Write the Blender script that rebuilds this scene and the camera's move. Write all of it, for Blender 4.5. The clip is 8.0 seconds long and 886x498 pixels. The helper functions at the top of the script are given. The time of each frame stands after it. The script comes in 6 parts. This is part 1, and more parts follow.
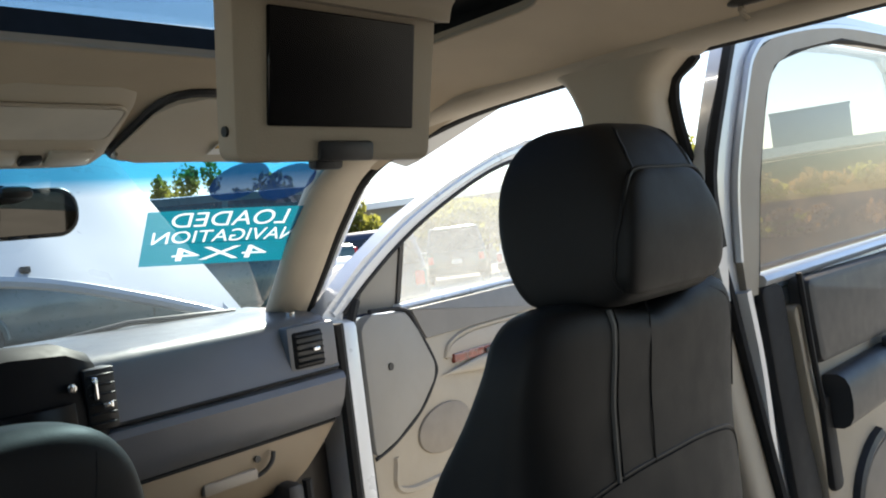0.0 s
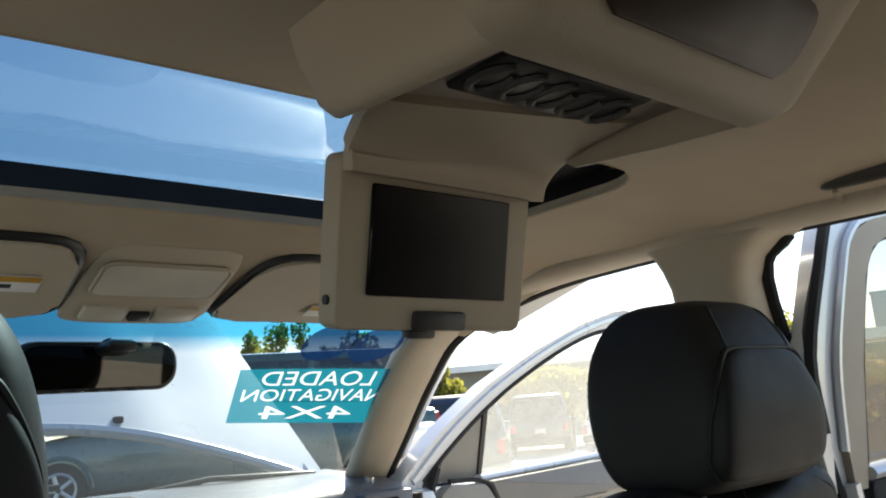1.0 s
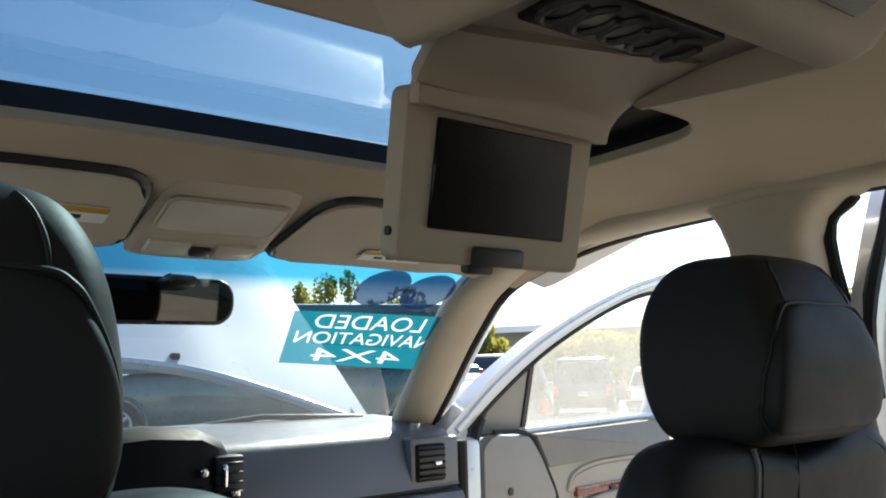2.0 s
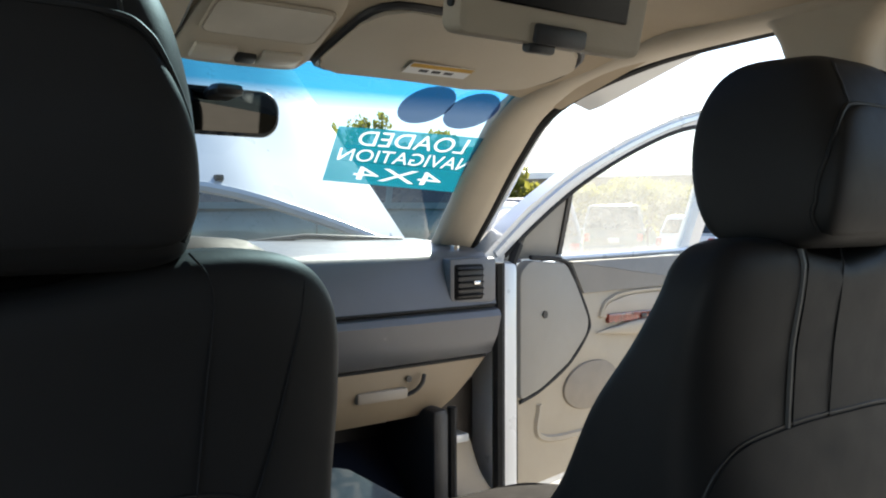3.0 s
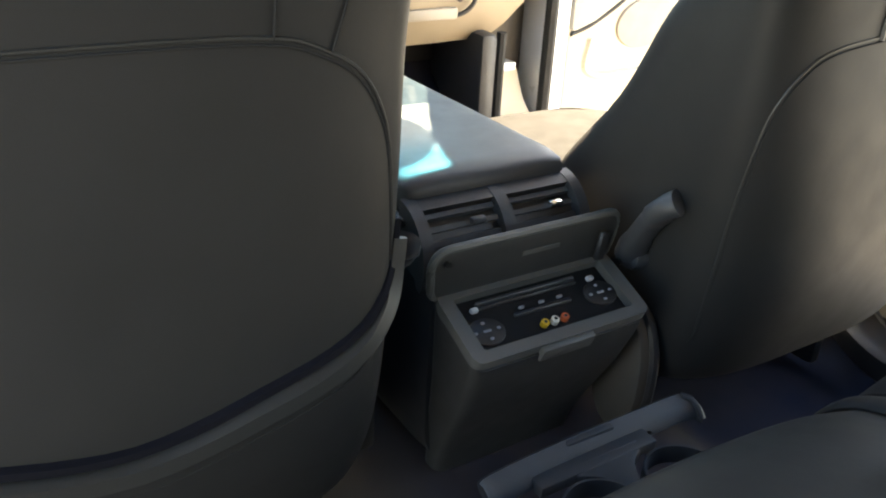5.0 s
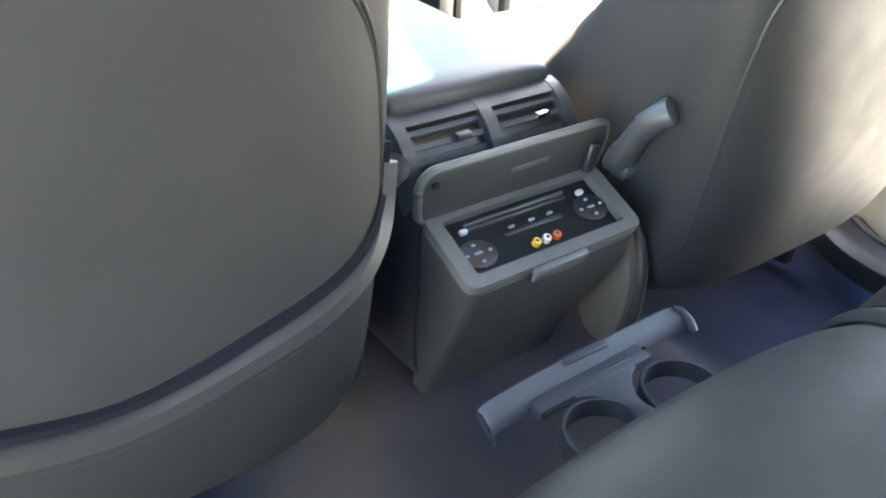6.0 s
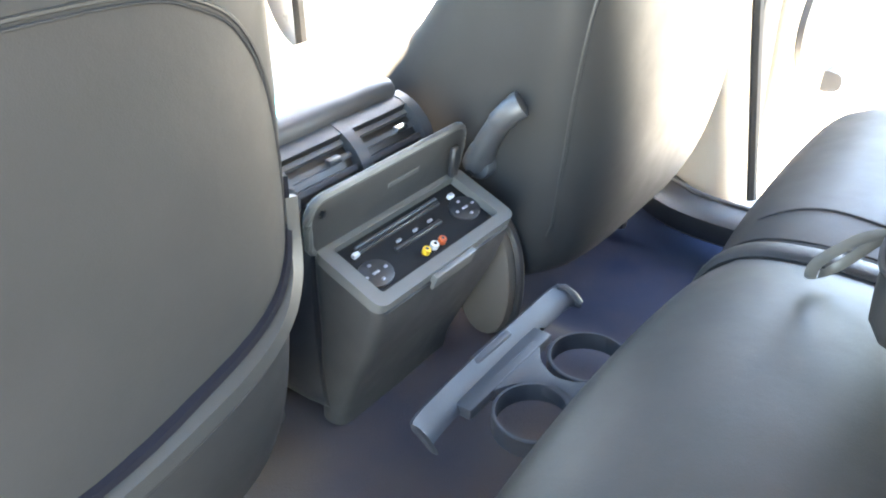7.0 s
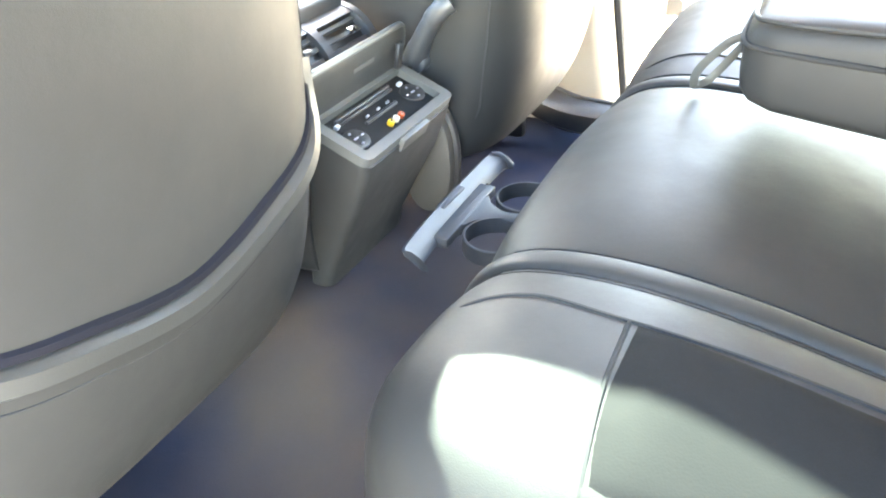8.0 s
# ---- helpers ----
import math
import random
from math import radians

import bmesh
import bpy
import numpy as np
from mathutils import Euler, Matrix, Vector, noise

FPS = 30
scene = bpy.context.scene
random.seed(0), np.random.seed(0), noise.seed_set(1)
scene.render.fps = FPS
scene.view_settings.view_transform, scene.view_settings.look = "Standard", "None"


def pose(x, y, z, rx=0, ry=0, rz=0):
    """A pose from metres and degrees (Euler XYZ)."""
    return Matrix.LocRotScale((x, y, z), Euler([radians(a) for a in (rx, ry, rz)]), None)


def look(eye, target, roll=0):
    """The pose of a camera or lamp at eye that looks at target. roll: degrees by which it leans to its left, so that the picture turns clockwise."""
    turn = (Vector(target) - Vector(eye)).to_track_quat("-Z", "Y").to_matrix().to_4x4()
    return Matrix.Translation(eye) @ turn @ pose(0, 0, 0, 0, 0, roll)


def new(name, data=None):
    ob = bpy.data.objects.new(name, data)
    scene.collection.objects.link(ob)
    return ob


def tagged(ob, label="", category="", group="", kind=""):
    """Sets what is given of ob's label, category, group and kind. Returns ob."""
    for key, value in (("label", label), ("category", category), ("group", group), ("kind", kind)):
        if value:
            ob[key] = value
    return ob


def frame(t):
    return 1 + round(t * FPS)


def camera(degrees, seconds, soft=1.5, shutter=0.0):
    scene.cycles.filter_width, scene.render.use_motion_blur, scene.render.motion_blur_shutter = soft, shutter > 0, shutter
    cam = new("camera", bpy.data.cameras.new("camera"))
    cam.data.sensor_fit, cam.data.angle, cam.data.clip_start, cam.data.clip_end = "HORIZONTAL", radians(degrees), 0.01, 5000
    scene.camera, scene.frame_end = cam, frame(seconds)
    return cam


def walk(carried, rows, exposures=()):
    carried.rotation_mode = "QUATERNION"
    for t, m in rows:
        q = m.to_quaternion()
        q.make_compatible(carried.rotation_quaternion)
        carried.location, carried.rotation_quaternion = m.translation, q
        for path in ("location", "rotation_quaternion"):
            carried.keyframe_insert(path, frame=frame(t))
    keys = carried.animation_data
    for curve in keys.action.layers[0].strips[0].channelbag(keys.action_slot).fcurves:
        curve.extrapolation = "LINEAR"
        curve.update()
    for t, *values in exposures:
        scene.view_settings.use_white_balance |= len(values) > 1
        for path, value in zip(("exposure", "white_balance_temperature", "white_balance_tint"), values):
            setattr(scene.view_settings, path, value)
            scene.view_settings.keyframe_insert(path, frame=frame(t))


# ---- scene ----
# ---------------------------------------------------------------- camera
cam = camera(57.1, 8.0, soft=2.0)
PATH = [
    (0, (-0.404, -0.516, 0.908), (1.024, 0.885, 0.889), -7.1),
    (0.5, (-0.405, -0.519, 0.915), (0.934, 0.948, 1.146), -5.7),
    (1, (-0.413, -0.52, 0.913), (0.866, 0.964, 1.313), -4.4),
    (2.3, (-0.422, -0.512, 0.889), (0.752, 1.093, 1.095), -1.0),
    (2.5, (-0.418, -0.501, 0.883), (0.746, 1.121, 1.003), -0.7),
    (3, (-0.438, -0.505, 0.848), (0.698, 1.139, 0.779), -0.2),
    (3.5, (-0.448, -0.518, 0.827), (0.644, 1.135, 0.555), 0.4),
    (4, (-0.453, -0.52, 0.811), (0.597, 1.116, 0.339), 0.9),
    (4.5, (-0.454, -0.502, 0.798), (0.556, 1.086, 0.12), 1.9),
    (5, (-0.454, -0.474, 0.787), (0.521, 1.031, -0.1), 3.0),
    (6.3, (-0.459, -0.406, 0.781), (0.593, 0.879, -0.334), 1.2),
    (6.5, (-0.468, -0.396, 0.781), (0.666, 0.837, -0.311), 0.4),
    (7, (-0.514, -0.38, 0.779), (0.845, 0.662, -0.254), -0.7),
    (7.5, (-0.597, -0.392, 0.766), (0.898, 0.463, -0.251), -1.7),
    (8, (-0.749, -0.41, 0.75), (0.767, 0.358, -0.305), -1.9),
]
EXPO = [(0.0, 1.6, 7200, 10), (1.0, 1.6, 7500, 10), (2.5, 1.65, 7200, 10), (3.5, 1.85, 7200, 10), (4.0, 2.15, 7600, 10), (4.5, 3.02, 8350, 10), (5.0, 4.13, 9200, 10), (5.2, 4.53, 9000, 10), (6.3, 6.2, 8300, 10), (7.0, 6.47, 8300, 10), (8.0, 7.05, 9700, 10)]
walk(cam, [(t, look(eye, target, roll)) for t, eye, target, roll in PATH], EXPO)

# ---------------------------------------------------------------- light
SUN = Vector((0.97, 0.845, 1.0)).normalized()
world = bpy.data.worlds.new("sky")
scene.world = world
world.use_nodes = True
wn, wl = world.node_tree.nodes, world.node_tree.links
sky = wn.new("ShaderNodeTexSky")
sky.sky_type = "NISHITA"
sky.sun_disc = False
sky.ozone_density, sky.dust_density = 4.0, 0.4
sky.sun_elevation = math.asin(SUN.z)
sky.sun_rotation = math.atan2(SUN.x, SUN.y)
wl.new(sky.outputs[0], wn["Background"].inputs[0])
wn["Background"].inputs[1].default_value = 0.105
sun = new("sun", bpy.data.lights.new("sun", "SUN"))
sun.data.energy, sun.data.angle, sun.data.color = 5.0, radians(0.53), (1.0, 0.95, 0.86)
sun.matrix_world = look(SUN * 20, (0, 0, 0))


# ---------------------------------------------------------------- materials
def material(name, color, rough=0.6, metal=0.0, dark=0.8, scale=8.0, grain=0.0, grain_scale=400.0, spec=0.5, coat=0.0, tint=None, sheen=0.0, rough_var=0.1, relief=0.35):
    """A surface with slow stains (scale), fine relief (grain) and uneven gloss."""
    m = bpy.data.materials.new(name)
    m.use_nodes = True
    n, l = m.node_tree.nodes, m.node_tree.links
    b = n["Principled BSDF"]
    co = n.new("ShaderNodeTexCoord")
    slow = n.new("ShaderNodeTexNoise")
    slow.inputs["Scale"].default_value, slow.inputs["Detail"].default_value = scale, 6
    l.new(co.outputs["Object"], slow.inputs["Vector"])
    mix = n.new("ShaderNodeMix")
    mix.data_type = "RGBA"
    second = tint or tuple(c * dark for c in color)
    mix.inputs["A"].default_value, mix.inputs["B"].default_value = (*second, 1), (*color, 1)
    ramp = n.new("ShaderNodeMapRange")
    ramp.inputs["From Min"].default_value, ramp.inputs["From Max"].default_value = 0.35, 0.65
    l.new(slow.outputs["Fac"], ramp.inputs["Value"])
    l.new(ramp.outputs["Result"], mix.inputs["Factor"])
    l.new(mix.outputs["Result"], b.inputs["Base Color"])
    gloss = n.new("ShaderNodeMapRange")
    gloss.inputs["To Min"].default_value, gloss.inputs["To Max"].default_value = max(0.02, rough - rough_var), min(1, rough + rough_var)
    fine = n.new("ShaderNodeTexNoise")
    fine.inputs["Scale"].default_value, fine.inputs["Detail"].default_value = scale * 5, 4
    l.new(co.outputs["Object"], fine.inputs["Vector"])
    l.new(fine.outputs["Fac"], gloss.inputs["Value"])
    l.new(gloss.outputs["Result"], b.inputs["Roughness"])
    b.inputs["Metallic"].default_value = metal
    b.inputs["Specular IOR Level"].default_value = spec
    b.inputs["Coat Weight"].default_value, b.inputs["Coat Roughness"].default_value = coat, 0.06
    b.inputs["Sheen Weight"].default_value = sheen
    if grain:
        cell = n.new("ShaderNodeTexVoronoi")
        cell.inputs["Scale"].default_value = grain_scale
        l.new(co.outputs["Object"], cell.inputs["Vector"])
        bump = n.new("ShaderNodeBump")
        bump.inputs["Strength"].default_value, bump.inputs["Distance"].default_value = grain, 0.0007
        swell = n.new("ShaderNodeBump")
        swell.inputs["Strength"].default_value, swell.inputs["Distance"].default_value = relief, 0.004
        l.new(slow.outputs["Fac"], swell.inputs["Height"])
        l.new(swell.outputs["Normal"], bump.inputs["Normal"])
        l.new(cell.outputs["Distance"], bump.inputs["Height"])
        l.new(bump.outputs["Normal"], b.inputs["Normal"])
    return m


def glass_material(name, tint=(1, 1, 1), shine=1.0, dust=0.0):
    """Thin pane: clear or tinted, with a mirror share by Fresnel."""
    m = bpy.data.materials.new(name)
    m.use_nodes = True
    n, l = m.node_tree.nodes, m.node_tree.links
    n.remove(n["Principled BSDF"])
    out = n["Material Output"]
    clear, gloss, mix, fres = n.new("ShaderNodeBsdfTransparent"), n.new("ShaderNodeBsdfGlossy"), n.new("ShaderNodeMixShader"), n.new("ShaderNodeLayerWeight")
    power, scale_up = n.new("ShaderNodeMath"), n.new("ShaderNodeMath")
    power.operation, scale_up.operation = "POWER", "MULTIPLY_ADD"
    power.inputs[1].default_value = 5
    scale_up.inputs[1].default_value, scale_up.inputs[2].default_value = 0.9, 0.045
    fres.inputs["Blend"].default_value = 0.5
    l.new(fres.outputs["Facing"], power.inputs[0])
    l.new(power.outputs[0], scale_up.inputs[0])
    clear.inputs["Color"].default_value = (*tint, 1)
    gloss.inputs["Roughness"].default_value = 0.02
    gloss.inputs["Color"].default_value = (shine, shine, shine, 1)
    l.new(scale_up.outputs[0], mix.inputs[0])
    l.new(clear.outputs[0], mix.inputs[1])
    l.new(gloss.outputs[0], mix.inputs[2])
    l.new(mix.outputs[0], out.inputs[0])
    if dust:
        lit, behind, both_sides, film = n.new("ShaderNodeBsdfDiffuse"), n.new("ShaderNodeBsdfTranslucent"), n.new("ShaderNodeMixShader"), n.new("ShaderNodeMixShader")
        spots = n.new("ShaderNodeTexNoise")
        spots.inputs["Scale"].default_value = 9
        share = n.new("ShaderNodeMapRange")
        share.inputs["To Min"].default_value, share.inputs["To Max"].default_value = dust * 0.6, dust * 1.4
        l.new(spots.outputs["Fac"], share.inputs["Value"])
        lit.inputs["Color"].default_value = behind.inputs["Color"].default_value = (0.85, 0.85, 0.82, 1)
        l.new(lit.outputs[0], both_sides.inputs[1])
        l.new(behind.outputs[0], both_sides.inputs[2])
        l.new(share.outputs[0], film.inputs[0])
        l.new(mix.outputs[0], film.inputs[1])
        l.new(both_sides.outputs[0], film.inputs[2])
        l.new(film.outputs[0], out.inputs[0])
    return m


def band_glass(name, axis_from, axis_to):
    """Windscreen glass with a blue band along its top edge."""
    m = glass_material(name)
    n, l = m.node_tree.nodes, m.node_tree.links
    geo, sep, ramp = n.new("ShaderNodeNewGeometry"), n.new("ShaderNodeSeparateXYZ"), n.new("ShaderNodeValToRGB")
    to = n.new("ShaderNodeMapRange")
    to.inputs["From Min"].default_value, to.inputs["From Max"].default_value = axis_from, axis_to
    l.new(geo.outputs["Position"], sep.inputs[0])
    l.new(sep.outputs["Z"], to.inputs["Value"])
    l.new(to.outputs[0], ramp.inputs[0])
    ramp.color_ramp.elements[0].color = (0.56, 0.66, 0.70, 1)
    ramp.color_ramp.elements[1].color = (0.04, 0.29, 0.45, 1)
    clear = next(k for k in n if k.bl_idname == "ShaderNodeBsdfTransparent")
    l.new(ramp.outputs[0], clear.inputs["Color"])
    return m


LEATHER = material("slate_leather", (0.0185, 0.018, 0.018), 0.56, dark=0.84, scale=6, grain=0.08, grain_scale=1100, spec=0.2, relief=0.6)
LEATHER_BACK = material("slate_vinyl", (0.021, 0.0205, 0.020), 0.5, dark=0.9, scale=5, grain=0.1, grain_scale=900, spec=0.35)
# Darker and duller than LEATHER; on the front cushions it replaces missing shade.
PERFORATED = material("perforated_seat_leather", (0.0105, 0.0103, 0.0105), 0.8, dark=0.84, scale=7, grain=0.09, grain_scale=700, spec=0.05)
SEAM = material("seam_thread", (0.018, 0.0175, 0.018), 0.9, spec=0.2)
GAP = material("dark_seat_gap", (0.005, 0.005, 0.008), 0.95, spec=0.1)
PIPING = material("grey_piping", (0.06, 0.059, 0.056), 0.55)
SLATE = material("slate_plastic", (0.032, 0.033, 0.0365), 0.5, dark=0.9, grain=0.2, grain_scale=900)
SLATE_DARK = material("charcoal_plastic", (0.014, 0.014, 0.016), 0.45, grain=0.3, grain_scale=900)
BLACK = material("black_plastic", (0.008, 0.008, 0.009), 0.4)
BOXPLASTIC = material("dark_slate_plastic", (0.021, 0.0205, 0.0205), 0.55, dark=0.9, grain=0.2, grain_scale=900, spec=0.35)
CUPPLASTIC = material("blue_grey_plastic", (0.019, 0.0215, 0.027), 0.55, dark=0.9, grain=0.2, grain_scale=900, spec=0.35)
PANEL = material("satin_black_panel", (0.006, 0.006, 0.007), 0.6, spec=0.15)
RUBBER = material("black_rubber", (0.010, 0.010, 0.011), 0.8)
HEADLINER = material("beige_headliner_cloth", (0.41, 0.325, 0.23), 0.95, dark=0.93, scale=10, grain=0.25, grain_scale=1500, sheen=0.2, spec=0.2)
KHAKI = material("khaki_plastic", (0.50, 0.43, 0.335), 0.55, dark=0.93, grain=0.25, grain_scale=1000)
OVERHEAD = material("beige_console_plastic", (0.36, 0.30, 0.225), 0.6, dark=0.94, grain=0.2, grain_scale=1000)
DOORCARD = material("khaki_door_plastic", (0.345, 0.30, 0.237), 0.55, dark=0.93, grain=0.25, grain_scale=1000)
TAUPE = material("taupe_plastic", (0.36, 0.31, 0.255), 0.5, dark=0.94, grain=0.2, grain_scale=1000)
CARPET = material("navy_grey_carpet", (0.012, 0.018, 0.036), 0.95, tint=(0.058, 0.042, 0.034), scale=2.6, grain=0.6, grain_scale=900, spec=0.05)
SILVER = material("silver_car_paint", (0.63, 0.655, 0.685), 0.28, metal=0.15, dark=0.985, coat=1.0, scale=2, rough_var=0.02)
SILVER.node_tree.nodes["Principled BSDF"].inputs["Coat Roughness"].default_value = 0.04
DOORTRIM = material("grey_door_trim", (0.19, 0.185, 0.18), 0.6, dark=0.93, grain=0.2, grain_scale=1000)
CORNER = material("grey_corner_plastic", (0.25, 0.235, 0.21), 0.55, dark=0.94, grain=0.2, grain_scale=1000)
TAILGLASS = glass_material("tailgate_privacy_glass", (0.20, 0.20, 0.195))
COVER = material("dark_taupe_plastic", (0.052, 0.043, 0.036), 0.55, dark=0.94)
DASHPAD = material("slate_dash_skin", (0.122, 0.126, 0.14), 0.36, dark=0.92, grain=0.15, grain_scale=900, spec=0.6)
GLOVE = material("tan_glovebox_plastic", (0.29, 0.225, 0.155), 0.5, dark=0.94, grain=0.15, grain_scale=1000)
SPEAKER = material("taupe_speaker_cloth", (0.25, 0.215, 0.175), 0.8, dark=0.9, scale=20)
SCREEN = material("lcd_screen", (0.005, 0.0045, 0.005), 0.2, dark=0.95, rough_var=0.03, spec=0.2)
SMOKED = material("smoked_brown_lens", (0.035, 0.022, 0.016), 0.38, dark=0.85, spec=0.25)
CHROME = material("chrome", (0.8, 0.8, 0.8), 0.12, metal=1.0, dark=0.97)
WOOD = material("red_wood_veneer", (0.23, 0.035, 0.02), 0.25, dark=0.5, scale=30, coat=0.8)
MIRROR = material("mirror_glass", (0.09, 0.085, 0.075), 0.03, metal=1.0, dark=0.99, rough_var=0.0)
WHITE = material("white_print", (0.8, 0.8, 0.8), 0.7)
# Ground far paler than asphalt, set as concrete bright with sun.
CONCRETE = material("pale_concrete", (0.34, 0.32, 0.285), 0.9, dark=0.8, scale=2, grain=0.6, grain_scale=120)
CLEAR = glass_material("dusty_clear_glass", (0.95, 0.97, 0.96), dust=0.2)
PRIVACY = glass_material("privacy_glass", (0.70, 0.67, 0.62), dust=0.015)
ROOFGLASS = glass_material("roof_glass", (0.45, 0.57, 0.625))
WINDSCREEN = band_glass("banded_windscreen", 1.045, 1.068)


# ---------------------------------------------------------------- mesh helpers
def part(name, bm, mat, parent=None, label="", smooth=True):
    me = bpy.data.meshes.new(name)
    bmesh.ops.recalc_face_normals(bm, faces=bm.faces)
    bm.to_mesh(me)
    bm.free()
    me.materials.append(mat)
    if smooth:
        for p in me.polygons:
            p.use_smooth = True
        me.set_sharp_from_angle(angle=radians(40))
    ob = new(name, me)
    if parent:
        ob.parent = parent
    if label:
        tagged(ob, label)
    return ob


def base(name, label, category, group="", kind="", at=(0, 0, 0)):
    ob = new(name)
    ob.location = at
    ob.empty_display_size = 0.05
    return tagged(ob, label, category, group, kind)


def block(x0, x1, y0, y1, z0, z1, r=0.006, seg=2, m=None):
    """A box with rounded edges."""
    bm = bmesh.new()
    bmesh.ops.create_cube(bm, size=1, matrix=Matrix.Translation(((x0 + x1) / 2, (y0 + y1) / 2, (z0 + z1) / 2)) @ Matrix.Diagonal((x1 - x0, y1 - y0, z1 - z0, 1)))
    if r:
        bmesh.ops.bevel(bm, geom=bm.edges[:], offset=min(r, 0.49 * min(x1 - x0, y1 - y0, z1 - z0)), segments=seg, affect="EDGES", profile=0.5)
    if m:
        bm.transform(m)
    return bm


def rings(loops, cap=True, closed=True):
    """A skin over loops of equal length."""
    bm = bmesh.new()
    rows = [[bm.verts.new(p) for p in loop] for loop in loops]
    n = len(rows[0])
    for a, b in zip(rows, rows[1:]):
        for i in range(n if closed else n - 1):
            j = (i + 1) % n
            bm.faces.new((a[i], a[j], b[j], b[i]))
    if cap:
        bm.faces.new(rows[0][::-1])
        bm.faces.new(rows[-1])
    return bm


def curve_at(points, u):
    """Linear in between, with soft corners, over rows of (key, value...)."""
    for a, b in zip(points, points[1:]):
        if u <= b[0]:
            f = max(0, (u - a[0]) / (b[0] - a[0]))
            return [p + (q - p) * f for p, q in zip(a[1:], b[1:])]
    return list(points[-1][1:])


def smooth_path(points, steps=8):
    """Catmull-Rom through the points."""
    pts = [Vector(p) for p in points]
    pts = [2 * pts[0] - pts[1], *pts, 2 * pts[-1] - pts[-2]]
    out = []
    for a, b, c, d in zip(pts, pts[1:], pts[2:], pts[3:]):
        for k in range(steps):
            t = k / steps
            out.append(0.5 * (2 * b + (c - a) * t + (2 * a - 5 * b + 4 * c - d) * t * t + (3 * b - a - 3 * c + d) * t ** 3))
    out.append(pts[-2])
    return out


def sweep(path, profile, up=(0, 0, 1), cap=True, scales=None):
    """A profile of (side, up) points carried along a path."""
    loops, pts = [], [Vector(p) for p in path]
    for i, p in enumerate(pts):
        ahead = (pts[min(i + 1, len(pts) - 1)] - pts[max(i - 1, 0)]).normalized()
        side = ahead.cross(Vector(up)).normalized()
        top = side.cross(ahead)
        s = scales[i] if scales else 1
        loops.append([p + side * a * s + top * b * s for a, b in profile])
    return rings(loops, cap)


def oval(a, b, n=12, e=1.0):
    out = []
    for k in range(n):
        c, s = math.cos(2 * math.pi * k / n), math.sin(2 * math.pi * k / n)
        out.append((a * math.copysign(abs(c) ** e, c), b * math.copysign(abs(s) ** e, s)))
    return out


def tube(path, r, n=8, up=(0, 0, 1)):
    return sweep(path, oval(r, r, n), up)


def plate(outline, thick, m, r=0.0):
    """A flat outline of (u, v) points, given thickness along its normal, laid by m."""
    bm = bmesh.new()
    lo = [bm.verts.new((u, v, 0)) for u, v in outline]
    f = bm.faces.new(lo)
    ext = bmesh.ops.extrude_face_region(bm, geom=[f])
    top = [v for v in ext["geom"] if isinstance(v, bmesh.types.BMVert)]
    bmesh.ops.translate(bm, verts=top, vec=(0, 0, thick))
    if r:
        tops = set(top)
        es = [e for e in bm.edges if e.verts[0] in tops and e.verts[1] in tops]
        bmesh.ops.bevel(bm, geom=es, offset=r, segments=2, affect="EDGES", profile=0.5)
    bm.transform(m)
    return bm


def rounded(w, h, r, n=5, cx=0.0, cy=0.0):
    out = []
    for k, (sx, sy) in enumerate(((1, 1), (-1, 1), (-1, -1), (1, -1))):
        for i in range(n + 1):
            a = math.pi / 2 * (k + i / n)
            out.append((cx + sx * (w / 2 - r) + r * math.cos(a), cy + sy * (h / 2 - r) + r * math.sin(a)))
    return out


def soft_outline(points, r=0.02, n=4):
    """A polygon with its corners rounded."""
    out, pts = [], [Vector(p) for p in points]
    for i, p in enumerate(pts):
        a, b = pts[i - 1], pts[(i + 1) % len(pts)]
        da, db = (a - p), (b - p)
        ra, rb = min(r, da.length * 0.45), min(r, db.length * 0.45)
        p0, p1 = p + da.normalized() * ra, p + db.normalized() * rb
        for k in range(n + 1):
            t = k / n
            out.append(tuple((1 - t) ** 2 * p0 + 2 * t * (1 - t) * p + t * t * p1))
    return out


def frame_plate(outer, inner, thick, m):
    """A flat frame between two outlines of equal count."""
    bm = bmesh.new()
    rows = []
    for z in (0, thick):
        rows.append(([bm.verts.new((u, v, z)) for u, v in outer], [bm.verts.new((u, v, z)) for u, v in inner]))
    n = len(outer)
    for i in range(n):
        j = (i + 1) % n
        (o0, i0), (o1, i1) = rows
        bm.faces.new((o0[i], o0[j], i0[j], i0[i]))
        bm.faces.new((o1[i], i1[i], i1[j], o1[j]))
        bm.faces.new((o0[i], o1[i], o1[j], o0[j]))
        bm.faces.new((i0[i], i0[j], i1[j], i1[i]))
    bm.transform(m)
    return bm


# ---------------------------------------------------------------- the car's shell
FLOOR = 0.10
GROUND = -0.50


def roof_z(x, y, lift=0.0):
    """Height of the headliner: level over the seats, falling to the windscreen and to the sides."""
    front = 0.0 if y < 0.36 else 0.27 * (y - 0.36)
    return 1.17 + lift - front - 0.05 * min(1.15, abs(x) / 0.68) ** 3.5


